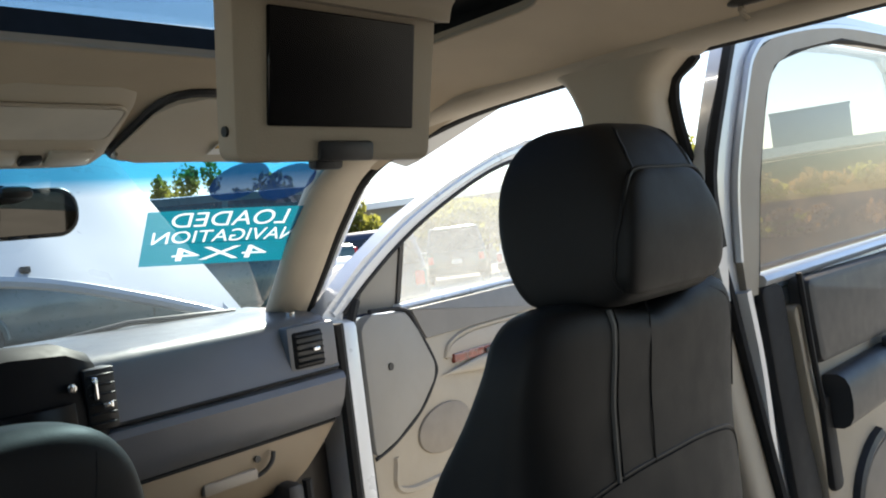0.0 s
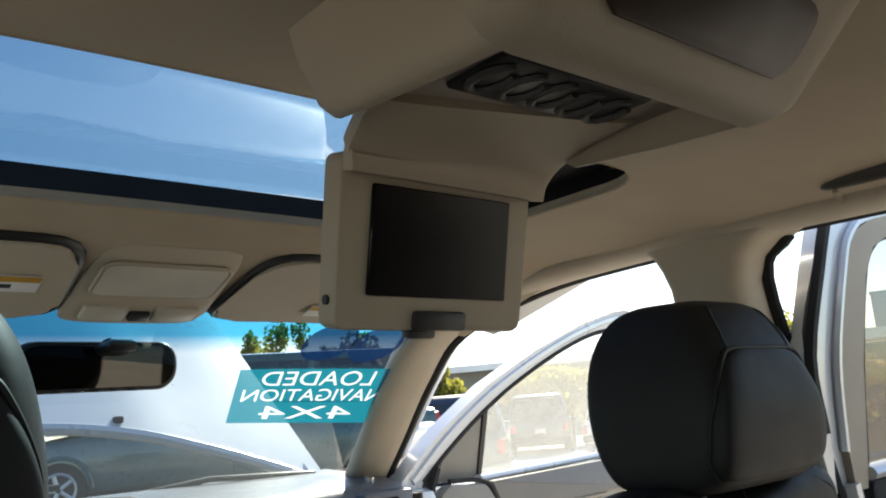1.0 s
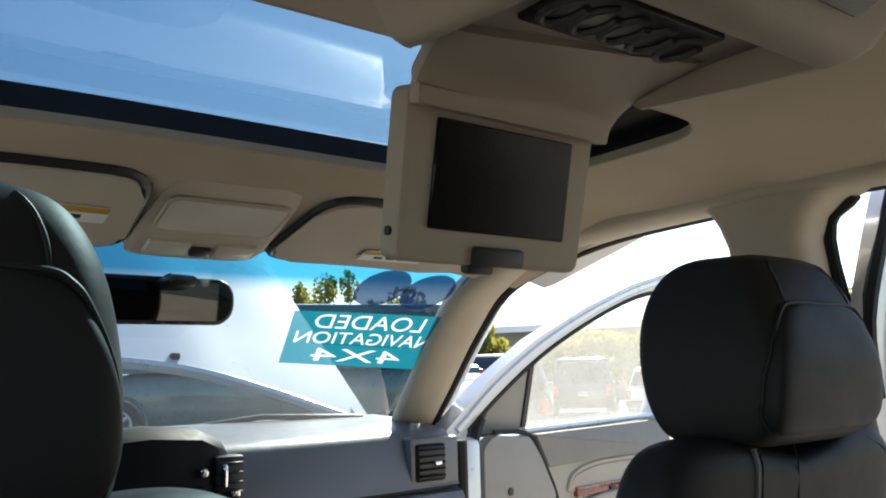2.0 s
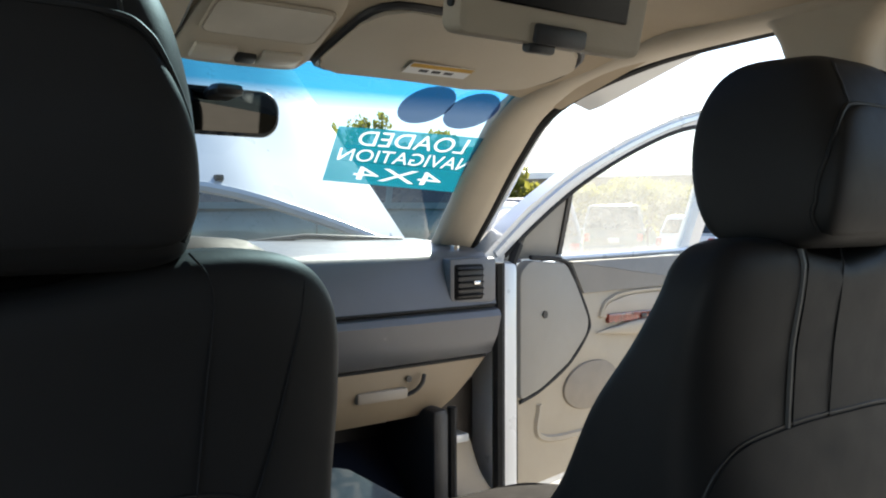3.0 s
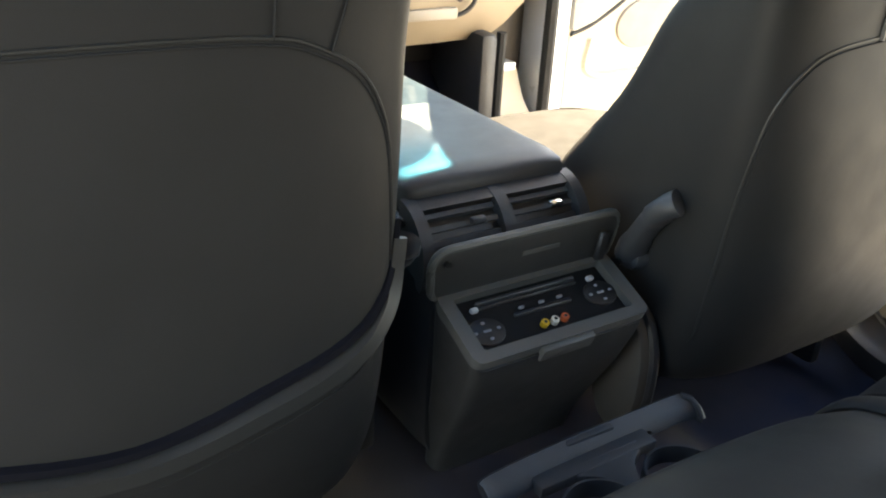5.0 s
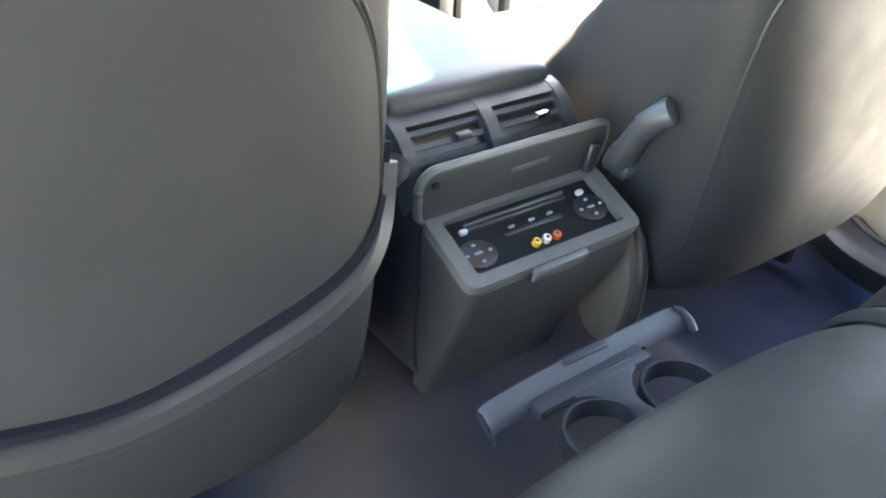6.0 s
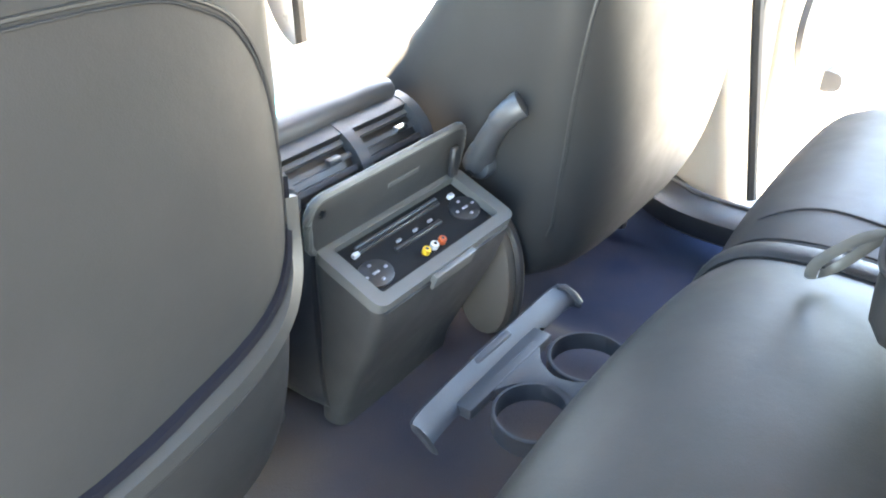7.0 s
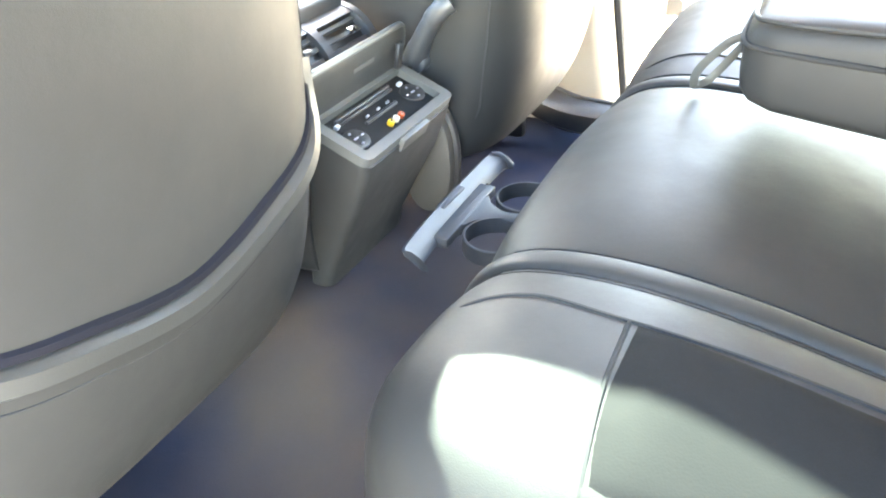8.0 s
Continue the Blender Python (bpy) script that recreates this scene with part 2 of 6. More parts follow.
def roof_sheet(lift, x1, y0, y1, hole, up=0.0):
    """A sheet with the sun roof's rounded opening in it."""
    n = len(hole)
    loops = []
    steps = 9
    cx, cy = sum(p[0] for p in hole) / n, sum(p[1] for p in hole) / n
    for k in range(steps + 1):
        t = (k / steps) ** 1.5
        loop = []
        for u, v in hole:
            a, b = u - cx, v - cy
            sx = (x1 if a > 0 else -x1) - cx
            sy = (y1 if b > 0 else y0) - cy
            f = min(abs(sx / a) if abs(a) > 1e-6 else 1e9, abs(sy / b) if abs(b) > 1e-6 else 1e9)
            x, y = u + (cx + a * f - u) * t, v + (cy + b * f - v) * t
            loop.append((x, y, roof_z(x, y, lift)))
        loops.append(loop)
    bm = rings(loops, cap=False)
    if up:
        ext = bmesh.ops.extrude_face_region(bm, geom=bm.faces[:])
        bmesh.ops.translate(bm, verts=[v for v in ext["geom"] if isinstance(v, bmesh.types.BMVert)], vec=(0, 0, up))
    return bm


def dense(outline, step=0.012):
    out = []
    for i, p in enumerate(outline):
        q = outline[(i + 1) % len(outline)]
        k = max(1, int(math.hypot(q[0] - p[0], q[1] - p[1]) / step))
        out += [(p[0] + (q[0] - p[0]) * j / k, p[1] + (q[1] - p[1]) * j / k) for j in range(k)]
    return out


SUNROOF = dense(rounded(0.77, 0.366, 0.065, 6, -0.015, 0.19), 0.02)
ceiling = tagged(part("ceiling", roof_sheet(0, 0.625, -1.35, 0.645, SUNROOF, 0.012), HEADLINER), "beige cloth headliner with a sunroof opening", "headliner", kind="structure")
OUTER = dense(rounded(0.85, 0.44, 0.08, 6, -0.015, 0.19), 0.02)
roof_panel = tagged(part("roof_panel", roof_sheet(0.032, 0.72, -1.40, 0.655, OUTER, 0.01), SILVER), "silver painted roof panel over the cabin", "roof", kind="structure")

sunroof = base("sunroof", "closed glass sunroof in a black frame", "sunroof", kind="structure")
part("frame_wall", rings([[(u * k, 0.19 + (v - 0.19) * k, roof_z(u, v, d)) for u, v in SUNROOF] for d, k in ((0.001, 0.998), (0.043, 1.08))], cap=False), RUBBER, sunroof, "black inner wall of the opening")
part("glass", rings([[(u * 1.15, 0.19 + (v - 0.19) * 1.15, roof_z(u, v, 0.044 + d)) for u, v in SUNROOF] for d in (0.0, 0.004)]), ROOFGLASS, sunroof, "tinted roof glass")
part("end_panel", block(0.305, 0.44, -0.02, 0.40, 1.196, 1.206, 0.003), RUBBER, sunroof, "black panel over the end of the glass")
part("lip", tube([*[(u, v, roof_z(u, v, 0.002)) for u, v in SUNROOF], (SUNROOF[0][0], SUNROOF[0][1], roof_z(*SUNROOF[0], 0.002))], 0.003), HEADLINER, sunroof, "cloth-wrapped rim")

# floor pan with the tunnel between the seats
def floor_z(x, y):
    rise = max(0.0, min(1.0, (0.34 - abs(x)) / 0.20))
    hump = 0.10 * rise * rise * (3 - 2 * rise)
    toe = max(0.0, y - 0.95) * 0.9
    return FLOOR + hump + toe + 0.004 * noise.noise(Vector((x * 9, y * 9, 0)))


def floor_sheet():
    xs = [-0.72 + 1.44 * i / 72 for i in range(73)]
    ys = [-1.35 + 2.65 * j / 90 for j in range(91)]
    return rings([[(x, y, floor_z(x, y)) for x in xs] for y in ys], cap=False, closed=False)


tagged(part("floor", floor_sheet(), CARPET), "dark blue-grey carpet with brown soiling over the tunnel", "carpet", kind="structure")

for side in (1, -1):
    tag = "passenger" if side > 0 else "driver"
    sill = base("sill", "dark plastic door sill on a silver body rocker", "door sill", kind="structure")
    part("scuff_plate", sweep(smooth_path([(side * x, y, 0.160) for x, y in ((0.625, -1.2), (0.622, -0.6), (0.618, -0.2), (0.618, -0.03), (0.645, 0.045), (0.69, 0.10), (0.74, 0.14))], 5), oval(0.042, 0.026, 14, 0.6)), SLATE_DARK, sill, "dark scuff plate")
    part("scuff_rib", tube(smooth_path([(side * x, y, 0.187) for x, y in ((0.640, -1.2), (0.637, -0.6), (0.633, -0.2), (0.634, -0.03), (0.660, 0.040), (0.70, 0.088))], 5), 0.004), SLATE, sill, "raised rib along the scuff plate")
    part("front_scuff_plate", sweep([(side * 0.672, y, 0.128) for y in (0.2, 0.5, 0.9, 1.15)], oval(0.055, 0.055, 12, 0.6)), KHAKI, sill)
    part("rocker", sweep([(side * 0.765, y, 0.06) for y in (-1.4, -0.4, 0.4, 1.2)], oval(0.055, 0.08, 14, 0.6)), SILVER, sill, "silver rocker panel")
    rail = base("roof_rail", "beige roof rail and windscreen pillar trim", "pillar trim", kind="structure")
    rp = smooth_path([(side * x, y, z) for x, y, z in ((0.744, 1.203, 0.75), (0.678, 1.011, 0.868), (0.611, 0.82, 0.987), (0.578, 0.665, 1.075), (0.612, 0.476, 1.132), (0.635, 0.276, 1.15), (0.640, 0.025, 1.15), (0.645, -0.475, 1.14), (0.64, -1.27, 1.11))], 6)
    part("trim", sweep(rp, oval(0.052, 0.026, 14, 0.8)), KHAKI, rail)
    part("body", sweep([p + Vector((side * 0.062, 0.02, 0.028)) for p in rp], oval(0.05, 0.035, 12, 0.8)), SILVER, rail, "silver outer rail")
    part("seal", tube([p + Vector((side * 0.05, -0.012, -0.012)) for p in rp], 0.012), RUBBER, rail, "black rubber door seal")
    pillar = base("center_pillar", "khaki center pillar trim behind the front seat", "pillar", kind="structure")
    loops = []
    for z, ya, yb, xi in ((0.14, -0.05, 0.28, 0.688), (0.39, -0.014, 0.256, 0.678), (0.64, 0.019, 0.208, 0.666), (0.84, 0.039, 0.184, 0.653), (1.02, 0.061, 0.183, 0.627), (1.07, 0.062, 0.184, 0.619), (1.10, 0.048, 0.191, 0.612), (1.12, 0.019, 0.20, 0.608), (1.135, -0.034, 0.217, 0.603), (1.155, -0.113, 0.261, 0.60)):
        o = rounded(0.10, yb - ya, 0.03, 4)
        loops.append([(side * (xi + 0.05 + a), (ya + yb) / 2 + b, z) for a, b in o])
    part("trim", rings(loops), KHAKI, pillar)
    for dy, nm in ((-1, "rear_seal"), (1, "front_seal")):
        part(nm, tube(smooth_path([(side * (xi + 0.075), (ya if dy < 0 else yb) + dy * 0.004, z) for z, ya, yb, xi in ((0.14, -0.05, 0.28, 0.688), (0.5, 0.0, 0.235, 0.672), (0.84, 0.039, 0.184, 0.653), (1.07, 0.062, 0.184, 0.619), (1.125, 0.015, 0.205, 0.607))], 5), 0.010, up=(0, 1, 0)), RUBBER, pillar, "black rubber seal")
    part("striker_slot", plate(oval(0.011, 0.030, 16), 0.004, Matrix(((0, 0, -side, side * 0.676), (1, 0, 0, 0.020), (0, 1, 0, 0.42), (0, 0, 0, 1)))), BLACK, pillar, "black latch slot")
    part("upper_cap", block(side * 0.672 - 0.05, side * 0.672 + 0.05, 0.075, 0.172, 1.01, 1.08, 0.015), KHAKI, pillar, "belt anchor cap")

# front bulkhead and footwell
tagged(part("firewall", block(-0.72, 0.72, 1.20, 1.26, 0.05, 0.78, 0.01), SLATE_DARK), "dark carpeted firewall under the dashboard", "firewall", kind="structure")
kick = base("kick_panel", "khaki kick panel ahead of the front door", "kick panel", kind="structure", at=(0.055, -0.01, -0.01))
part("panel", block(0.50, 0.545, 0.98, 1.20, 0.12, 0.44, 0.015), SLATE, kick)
# The jamb's dark colour stands in for the shade lying on it.
part("jamb", block(0.56, 0.70, 1.10, 1.20, 0.10, 0.72, 0.01), COVER, kick, "door jamb, coloured dark in place of shade")
part("inner_seal", tube([(0.556, 0.990, z) for z in (0.12, 0.3, 0.44)], 0.011, up=(0, 1, 0)), RUBBER, kick, "black rubber seal")
part("lower_trim", sweep(smooth_path([(0.622, 0.80, 0.195), (0.622, 0.95, 0.21), (0.620, 1.03, 0.25), (0.617, 1.075, 0.33)], 5), oval(0.052, 0.012, 14, 0.6)), KHAKI, kick, "khaki lower jamb trim")
part("latch_bracket", block(0.600, 0.645, 1.045, 1.105, 0.335, 0.355, 0.004), SILVER, kick, "bright door check bracket")
part("hinge_post", block(0.70, 0.78, 1.02, 1.20, 0.05, 0.76, 0.02), SILVER, kick, "silver hinge post")
part("seal", tube([(0.690, 0.990, z) for z in (0.12, 0.4, 0.76)], 0.015, up=(0, 1, 0)), RUBBER, kick, "black rubber seal")
kick2 = base("kick_panel", "khaki kick panel beside the driver's footwell", "kick panel", kind="structure")
part("panel", block(-0.76, -0.62, 0.98, 1.20, 0.12, 0.76, 0.02), TAUPE, kick2)

# windscreen
WS_TOP, WS_LOW = (0.65, 1.085), (1.29, 0.775)
def ws_point(x, s, off=0.0):
    """On the windscreen: x across, s from 0 at the cowl to 1 at the roof; bowed forwards in the middle."""
    y = WS_LOW[0] + (WS_TOP[0] - WS_LOW[0]) * s
    z = WS_LOW[1] + (WS_TOP[1] - WS_LOW[1]) * s
    bow = 0.055 * (1 - (x / 0.68) ** 2) - 0.03
    return Vector((x, y + bow * 0.6 - off * 0.425, z + bow * 0.5 - off * 0.905))


window_1 = base("window_1", "windscreen with a blue shade band along the top", "windscreen", kind="structure")
part("pane", rings([[ws_point((-1 + 2 * i / 24) * (0.70 - 0.14 * s / 10), s / 10) for i in range(25)] for s in range(11)], cap=False, closed=False), WINDSCREEN, window_1)
part("frit", sweep([ws_point((-1 + 2 * i / 24) * 0.70, 0.01) for i in range(25)], oval(0.02, 0.006, 8)), BLACK, window_1, "black ceramic border")

# ---------------------------------------------------------------- doors
def door_frame(hinge, angle):
    """Columns: along the door, up, and towards the cabin."""
    d = Vector((math.cos(radians(angle)), math.sin(radians(angle)), 0))
    inward = Vector((d.y, -d.x, 0))
    m = Matrix.Identity(4)
    for i, c in enumerate((d, Vector((0, 0, 1)), inward, Vector(hinge))):
        for k in range(3):
            m[k][i] = c[k]
    return m


def on(m, w):
    return m @ Matrix.Translation((0, 0, w))


def line_on(m, pts, w, r=0.003, steps=8):
    return tube([on(m, w) @ Vector((u, v, 0)) for u, v in [(p.x, p.y) for p in smooth_path([(a, b, 0) for a, b in pts], steps)]], r, 6, up=m.col[2].to_3d())


def front_door(m):
    door = base("door_1", "open front passenger door with slate and khaki trim", "car door", kind="structure")
    part("shell", plate(soft_outline([(0.0, 0.14), (1.12, 0.14), (1.14, 0.735), (-0.03, 0.735)], 0.03), 0.07, on(m, -0.075), 0.01), SILVER, door, "silver painted door shell")
    lean = m @ Matrix(((1, 0, 0, 0), (0, 1, 0, 0), (0, 0.28, 1, -0.28 * 0.745), (0, 0, 0, 1)))
    outer = [(-0.04, 0.70), (-0.03, 0.77), (0.10, 0.882), (0.272, 0.985), (0.486, 1.075), (0.738, 1.158), (0.95, 1.205), (1.05, 1.215), (1.12, 1.20), (1.15, 1.12), (1.15, 0.9), (1.12, 0.70)]
    inner = [(0.045, 0.70), (0.05, 0.762), (0.135, 0.83), (0.255, 0.91), (0.40, 0.985), (0.60, 1.065), (0.80, 1.125), (0.98, 1.15), (1.04, 1.14), (1.07, 1.08), (1.07, 0.9), (1.05, 0.70)]
    fr = part("window_frame", frame_plate(outer, inner, 0.05, on(lean, -0.06)), SILVER, door, "silver window frame")
    part("seal", line_on(lean, inner[1:11], -0.012, 0.008, 4), RUBBER, fr, "black window channel")
    part("outer_step", line_on(lean, [(a * 0.55 + c * 0.45, b * 0.55 + d * 0.45) for (a, b), (c, d) in zip(outer[1:9], inner[1:9])], -0.012, 0.012, 4), SILVER, fr, "raised frame step")
    part("glass", plate([(0.30, 0.72), (0.285, 0.925), (0.40, 0.985), (0.60, 1.065), (0.80, 1.125), (0.98, 1.15), (1.04, 1.14), (1.07, 1.08), (1.05, 0.72)], 0.003, on(lean, -0.04)), CLEAR, door, "clear side window")
    part("divider", plate([(0.295, 0.74), (0.312, 0.74), (0.298, 0.93), (0.28, 0.92)], 0.012, on(lean, -0.03)), SLATE_DARK, door, "dark divider bar")
    part("mirror_sail", plate([(0.115, 0.75), (0.295, 0.745), (0.28, 0.915), (0.22, 0.878), (0.14, 0.818)], 0.012, on(lean, -0.035), 0.003), CORNER, door, "grey triangular mirror cover")
    part("trim_panel", plate(soft_outline([(0.07, 0.17), (1.10, 0.17), (1.10, 0.66), (0.07, 0.66)], 0.04), 0.022, on(m, -0.004), 0.006), DOORCARD, door, "khaki door card")
    part("upper_trim", plate(soft_outline([(0.36, 0.648), (1.10, 0.638), (1.10, 0.735), (0.30, 0.738)], 0.006), 0.026, on(m, 0.0), 0.004), DOORTRIM, door, "grey upper door trim")
    corner = soft_outline([(0.07, 0.40), (0.16, 0.418), (0.285, 0.468), (0.372, 0.535), (0.384, 0.575), (0.318, 0.68), (0.27, 0.735), (0.115, 0.748), (0.07, 0.72)], 0.02)
    part("corner_panel", plate(corner, 0.03, on(m, -0.002), 0.004), CORNER, door, "grey corner panel with a screw hole")
    part("corner_gap", line_on(m, [(0.075, 0.395), (0.16, 0.412), (0.29, 0.463), (0.378, 0.532), (0.39, 0.577), (0.323, 0.683), (0.272, 0.740), (0.12, 0.755)], 0.020, 0.006), RUBBER, door, "dark shadow gap")
    part("screw_hole", plate(oval(0.010, 0.010, 14), 0.004, on(m, 0.0275) @ Matrix.Translation((0.171, 0.607, 0))), BLACK, door, "round black screw hole")
    part("seal", line_on(m, [(0.072, 0.20), (0.062, 0.42), (0.052, 0.60), (0.055, 0.72), (0.09, 0.79)], 0.006, 0.012), RUBBER, door, "black rubber door seal")
    part("pull_recess", plate(soft_outline([(0.455, 0.57), (1.0, 0.56), (0.95, 0.622), (0.62, 0.628), (0.49, 0.612)], 0.03), 0.004, on(m, 0.018), 0.001), TAUPE, door, "recessed door pull")
    part("pull_rim", line_on(m, [(0.45, 0.575), (0.485, 0.615), (0.61, 0.635), (0.95, 0.63)], 0.020, 0.007), DOORCARD, door)
    part("wood_strip", plate(soft_outline([(0.485, 0.554), (1.0, 0.538), (1.0, 0.566), (0.485, 0.581)], 0.006), 0.012, on(m, 0.018), 0.004), WOOD, door, "red wood veneer strip")
    for u in (0.68, 0.74):
        part("window_switch", plate(rounded(0.03, 0.012, 0.003, 3), 0.006, on(m, 0.030) @ Matrix.Translation((u, 0.560, 0)), 0.002), BLACK, door, "black window switch")
    part("armrest", sweep([on(m, 0.03) @ Vector((u, 0.534 - 0.02 * (u - 0.4), 0)) for u in (0.42, 0.50, 0.62, 0.80, 1.03)], oval(0.018, 0.03, 14, 0.7), scales=[0.05, 0.3, 0.7, 0.95, 1.0]), DOORCARD, door, "khaki armrest ledge")
    part("speaker_grille", plate(oval(0.138, 0.066, 40), 0.008, on(m, 0.018) @ Matrix.Translation((0.405, 0.392, 0)), 0.004), SPEAKER, door, "oval taupe speaker grille")
    part("pocket_edge", line_on(m, [(0.158, 0.375), (0.163, 0.292), (0.37, 0.265), (1.0, 0.25)], 0.018, 0.010), DOORCARD, door, "map pocket edge")
    # Belt rubber given silver paint so that it looks sunlit.
    part("belt_strip", sweep([on(m, -0.01) @ Vector((u, 0.744 + 0.004 * u, 0)) for u in (0.285, 0.5, 0.8, 1.08)], oval(0.016, 0.011, 10)), SILVER, door, "belt strip under the glass, silver to look sunlit")
    mirror = part("door_mirror", block(0.10, 0.31, 0.755, 0.90, -0.26, -0.10, 0.04, 4, m), SILVER, door, "silver outside mirror housing")
    return door


door_1 = front_door(door_frame((0.786, 1.048, 0), 13))


def rear_door(m):
    door = base("door_2", "open rear passenger door with slate trim and tinted glass", "car door", kind="structure")
    part("shell", plate(soft_outline([(-0.045, 0.19), (0.0, 0.10), (0.60, 0.10), (0.92, 0.45), (0.95, 0.785), (-0.075, 0.785)], 0.06), 0.07, on(m, -0.075), 0.012), SILVER, door, "silver painted door shell")
    outer = [(-0.085, 0.77), (-0.105, 0.85), (-0.108, 0.955), (-0.04, 1.087), (0.005, 1.165), (0.10, 1.205), (0.45, 1.245), (0.85, 1.25), (0.95, 1.21), (0.99, 1.07), (0.99, 0.90), (0.96, 0.77)]
    inner = [(-0.01, 0.77), (0.0, 0.80), (0.040, 0.941), (0.098, 1.075), (0.142, 1.125), (0.22, 1.155), (0.45, 1.195), (0.84, 1.20), (0.90, 1.165), (0.93, 1.05), (0.93, 0.90), (0.92, 0.77)]
    fr = part("window_frame", frame_plate(outer, inner, 0.022, on(m, -0.027)), SILVER, door, "silver window frame")
    mid = [(a * 0.45 + c * 0.55, b * 0.45 + d * 0.55) for (a, b), (c, d) in zip(outer, inner)]
    part("inner_trim", frame_plate(mid, inner, 0.012, on(m, -0.006)), DOORCARD, fr, "khaki inner frame trim")
    part("frame_rib", line_on(m, mid[1:10], 0.0, 0.007, 4), SILVER, fr, "bright frame rib")
    part("seal", line_on(m, inner[1:11], -0.002, 0.009, 4), RUBBER, fr, "black window channel")
    part("edge_seal", line_on(m, [(a + 0.012, b) for a, b in outer[1:5]], -0.004, 0.011, 4), RUBBER, fr, "black edge seal")
    part("glass", plate(inner, 0.003, on(m, -0.035)), PRIVACY, door, "tinted side window")
    part("edge_rib", line_on(m, [(-0.030, 0.22), (-0.028, 0.45), (-0.03, 0.65), (-0.05, 0.78)], 0.0, 0.014), SILVER, door, "bright door edge")
    part("seal", plate(soft_outline([(0.040, 0.22), (0.138, 0.195), (0.118, 0.45), (0.088, 0.56), (0.065, 0.78), (-0.01, 0.78), (0.01, 0.60), (0.034, 0.42)], 0.02), 0.014, on(m, -0.002), 0.005), RUBBER, door, "wide black door seal")
    part("trim_panel", plate(soft_outline([(0.142, 0.15), (0.80, 0.15), (0.90, 0.45), (0.92, 0.74), (0.075, 0.74), (0.122, 0.45)], 0.02), 0.024, on(m, -0.004), 0.006), DOORCARD, door, "khaki door card")
    part("upper_trim", plate(soft_outline([(0.115, 0.64), (0.92, 0.64), (0.93, 0.785), (0.095, 0.780)], 0.02), 0.035, on(m, 0.004), 0.012), SLATE, door, "slate upper door trim")
    part("front_gap", line_on(m, [(0.088, 0.79), (0.105, 0.65), (0.122, 0.57)], 0.028, 0.005), RUBBER, door, "dark shadow gap")
    part("armrest", sweep([on(m, 0.035) @ Vector((u, 0.572 + 0.02 * u, 0)) for u in (0.145, 0.25, 0.5, 0.75)], oval(0.03, 0.045, 14, 0.7)), SLATE, door, "slate padded armrest")
    part("armrest_end", plate(soft_outline([(0.125, 0.43), (0.165, 0.43), (0.155, 0.585), (0.12, 0.585)], 0.015), 0.012, on(m, 0.018), 0.005), RUBBER, door, "black trim edge")
    grille = part("speaker_grille", plate(oval(0.16, 0.105, 40), 0.012, on(m, 0.020) @ Matrix.Translation((0.385, 0.355, 0)), 0.005), SPEAKER, door, "round taupe speaker grille")
    part("rim", tube([on(m, 0.022) @ Vector((0.385 + 0.170 * math.cos(a / 16 * math.pi), 0.358 + 0.115 * math.sin(a / 16 * math.pi), 0)) for a in range(9, 24)], 0.013, up=m.col[2].to_3d()), SLATE_DARK, grille, "dark rim")
    part("map_pocket", sweep([on(m, 0.03) @ Vector((u, 0.235 - 0.08 * u, 0)) for u in (0.45, 0.55, 0.68, 0.80)], oval(0.03, 0.022, 12, 0.7)), SLATE, door, "slate bottle pocket")
    # Belt strip in silver as on the front door, for a sunlit look.
    part("belt_strip", sweep([on(m, -0.005) @ Vector((u, 0.788 + 0.02 * u, 0)) for u in (0.005, 0.3, 0.6, 0.92)], oval(0.02, 0.012, 10)), SILVER, door, "belt strip under the glass, silver to look sunlit")
    part("pull_handle", plate(rounded(0.10, 0.02, 0.008, 3), 0.012, on(m, 0.04) @ Matrix.Translation((0.42, 0.63, 0)), 0.004), BLACK, door, "dark release handle")
    return door


door_2 = rear_door(door_frame((0.80, 0.015, 0), -2))

# driver's side, closed
def driver_door():
    m = door_frame((-0.745, 1.05, 0), -90)
    door = base("door_3", "closed driver's door with khaki trim", "car door", kind="structure")
    part("shell", plate(soft_outline([(0.0, 0.14), (0.98, 0.14), (0.98, 0.735), (0.0, 0.735)], 0.03), 0.05, on(m, -0.01) @ Matrix.Diagonal((1, 1, -1, 1))), SILVER, door)
    part("trim_panel", plate(soft_outline([(0.03, 0.17), (0.96, 0.17), (0.96, 0.735), (0.03, 0.735)], 0.03), 0.02, on(m, -0.03) @ Matrix.Diagonal((1, 1, -1, 1)), 0.004), KHAKI, door, "khaki door card")
    part("glass", rings([[(-0.772 + d, y, z) for y, z in ((1.10, 0.735), (0.80, 0.96), (0.60, 1.07), (0.20, 1.10), (0.12, 0.735))] for d in (0, 0.004)]), CLEAR, door, "clear side window", smooth=False)
    return door


driver_door()

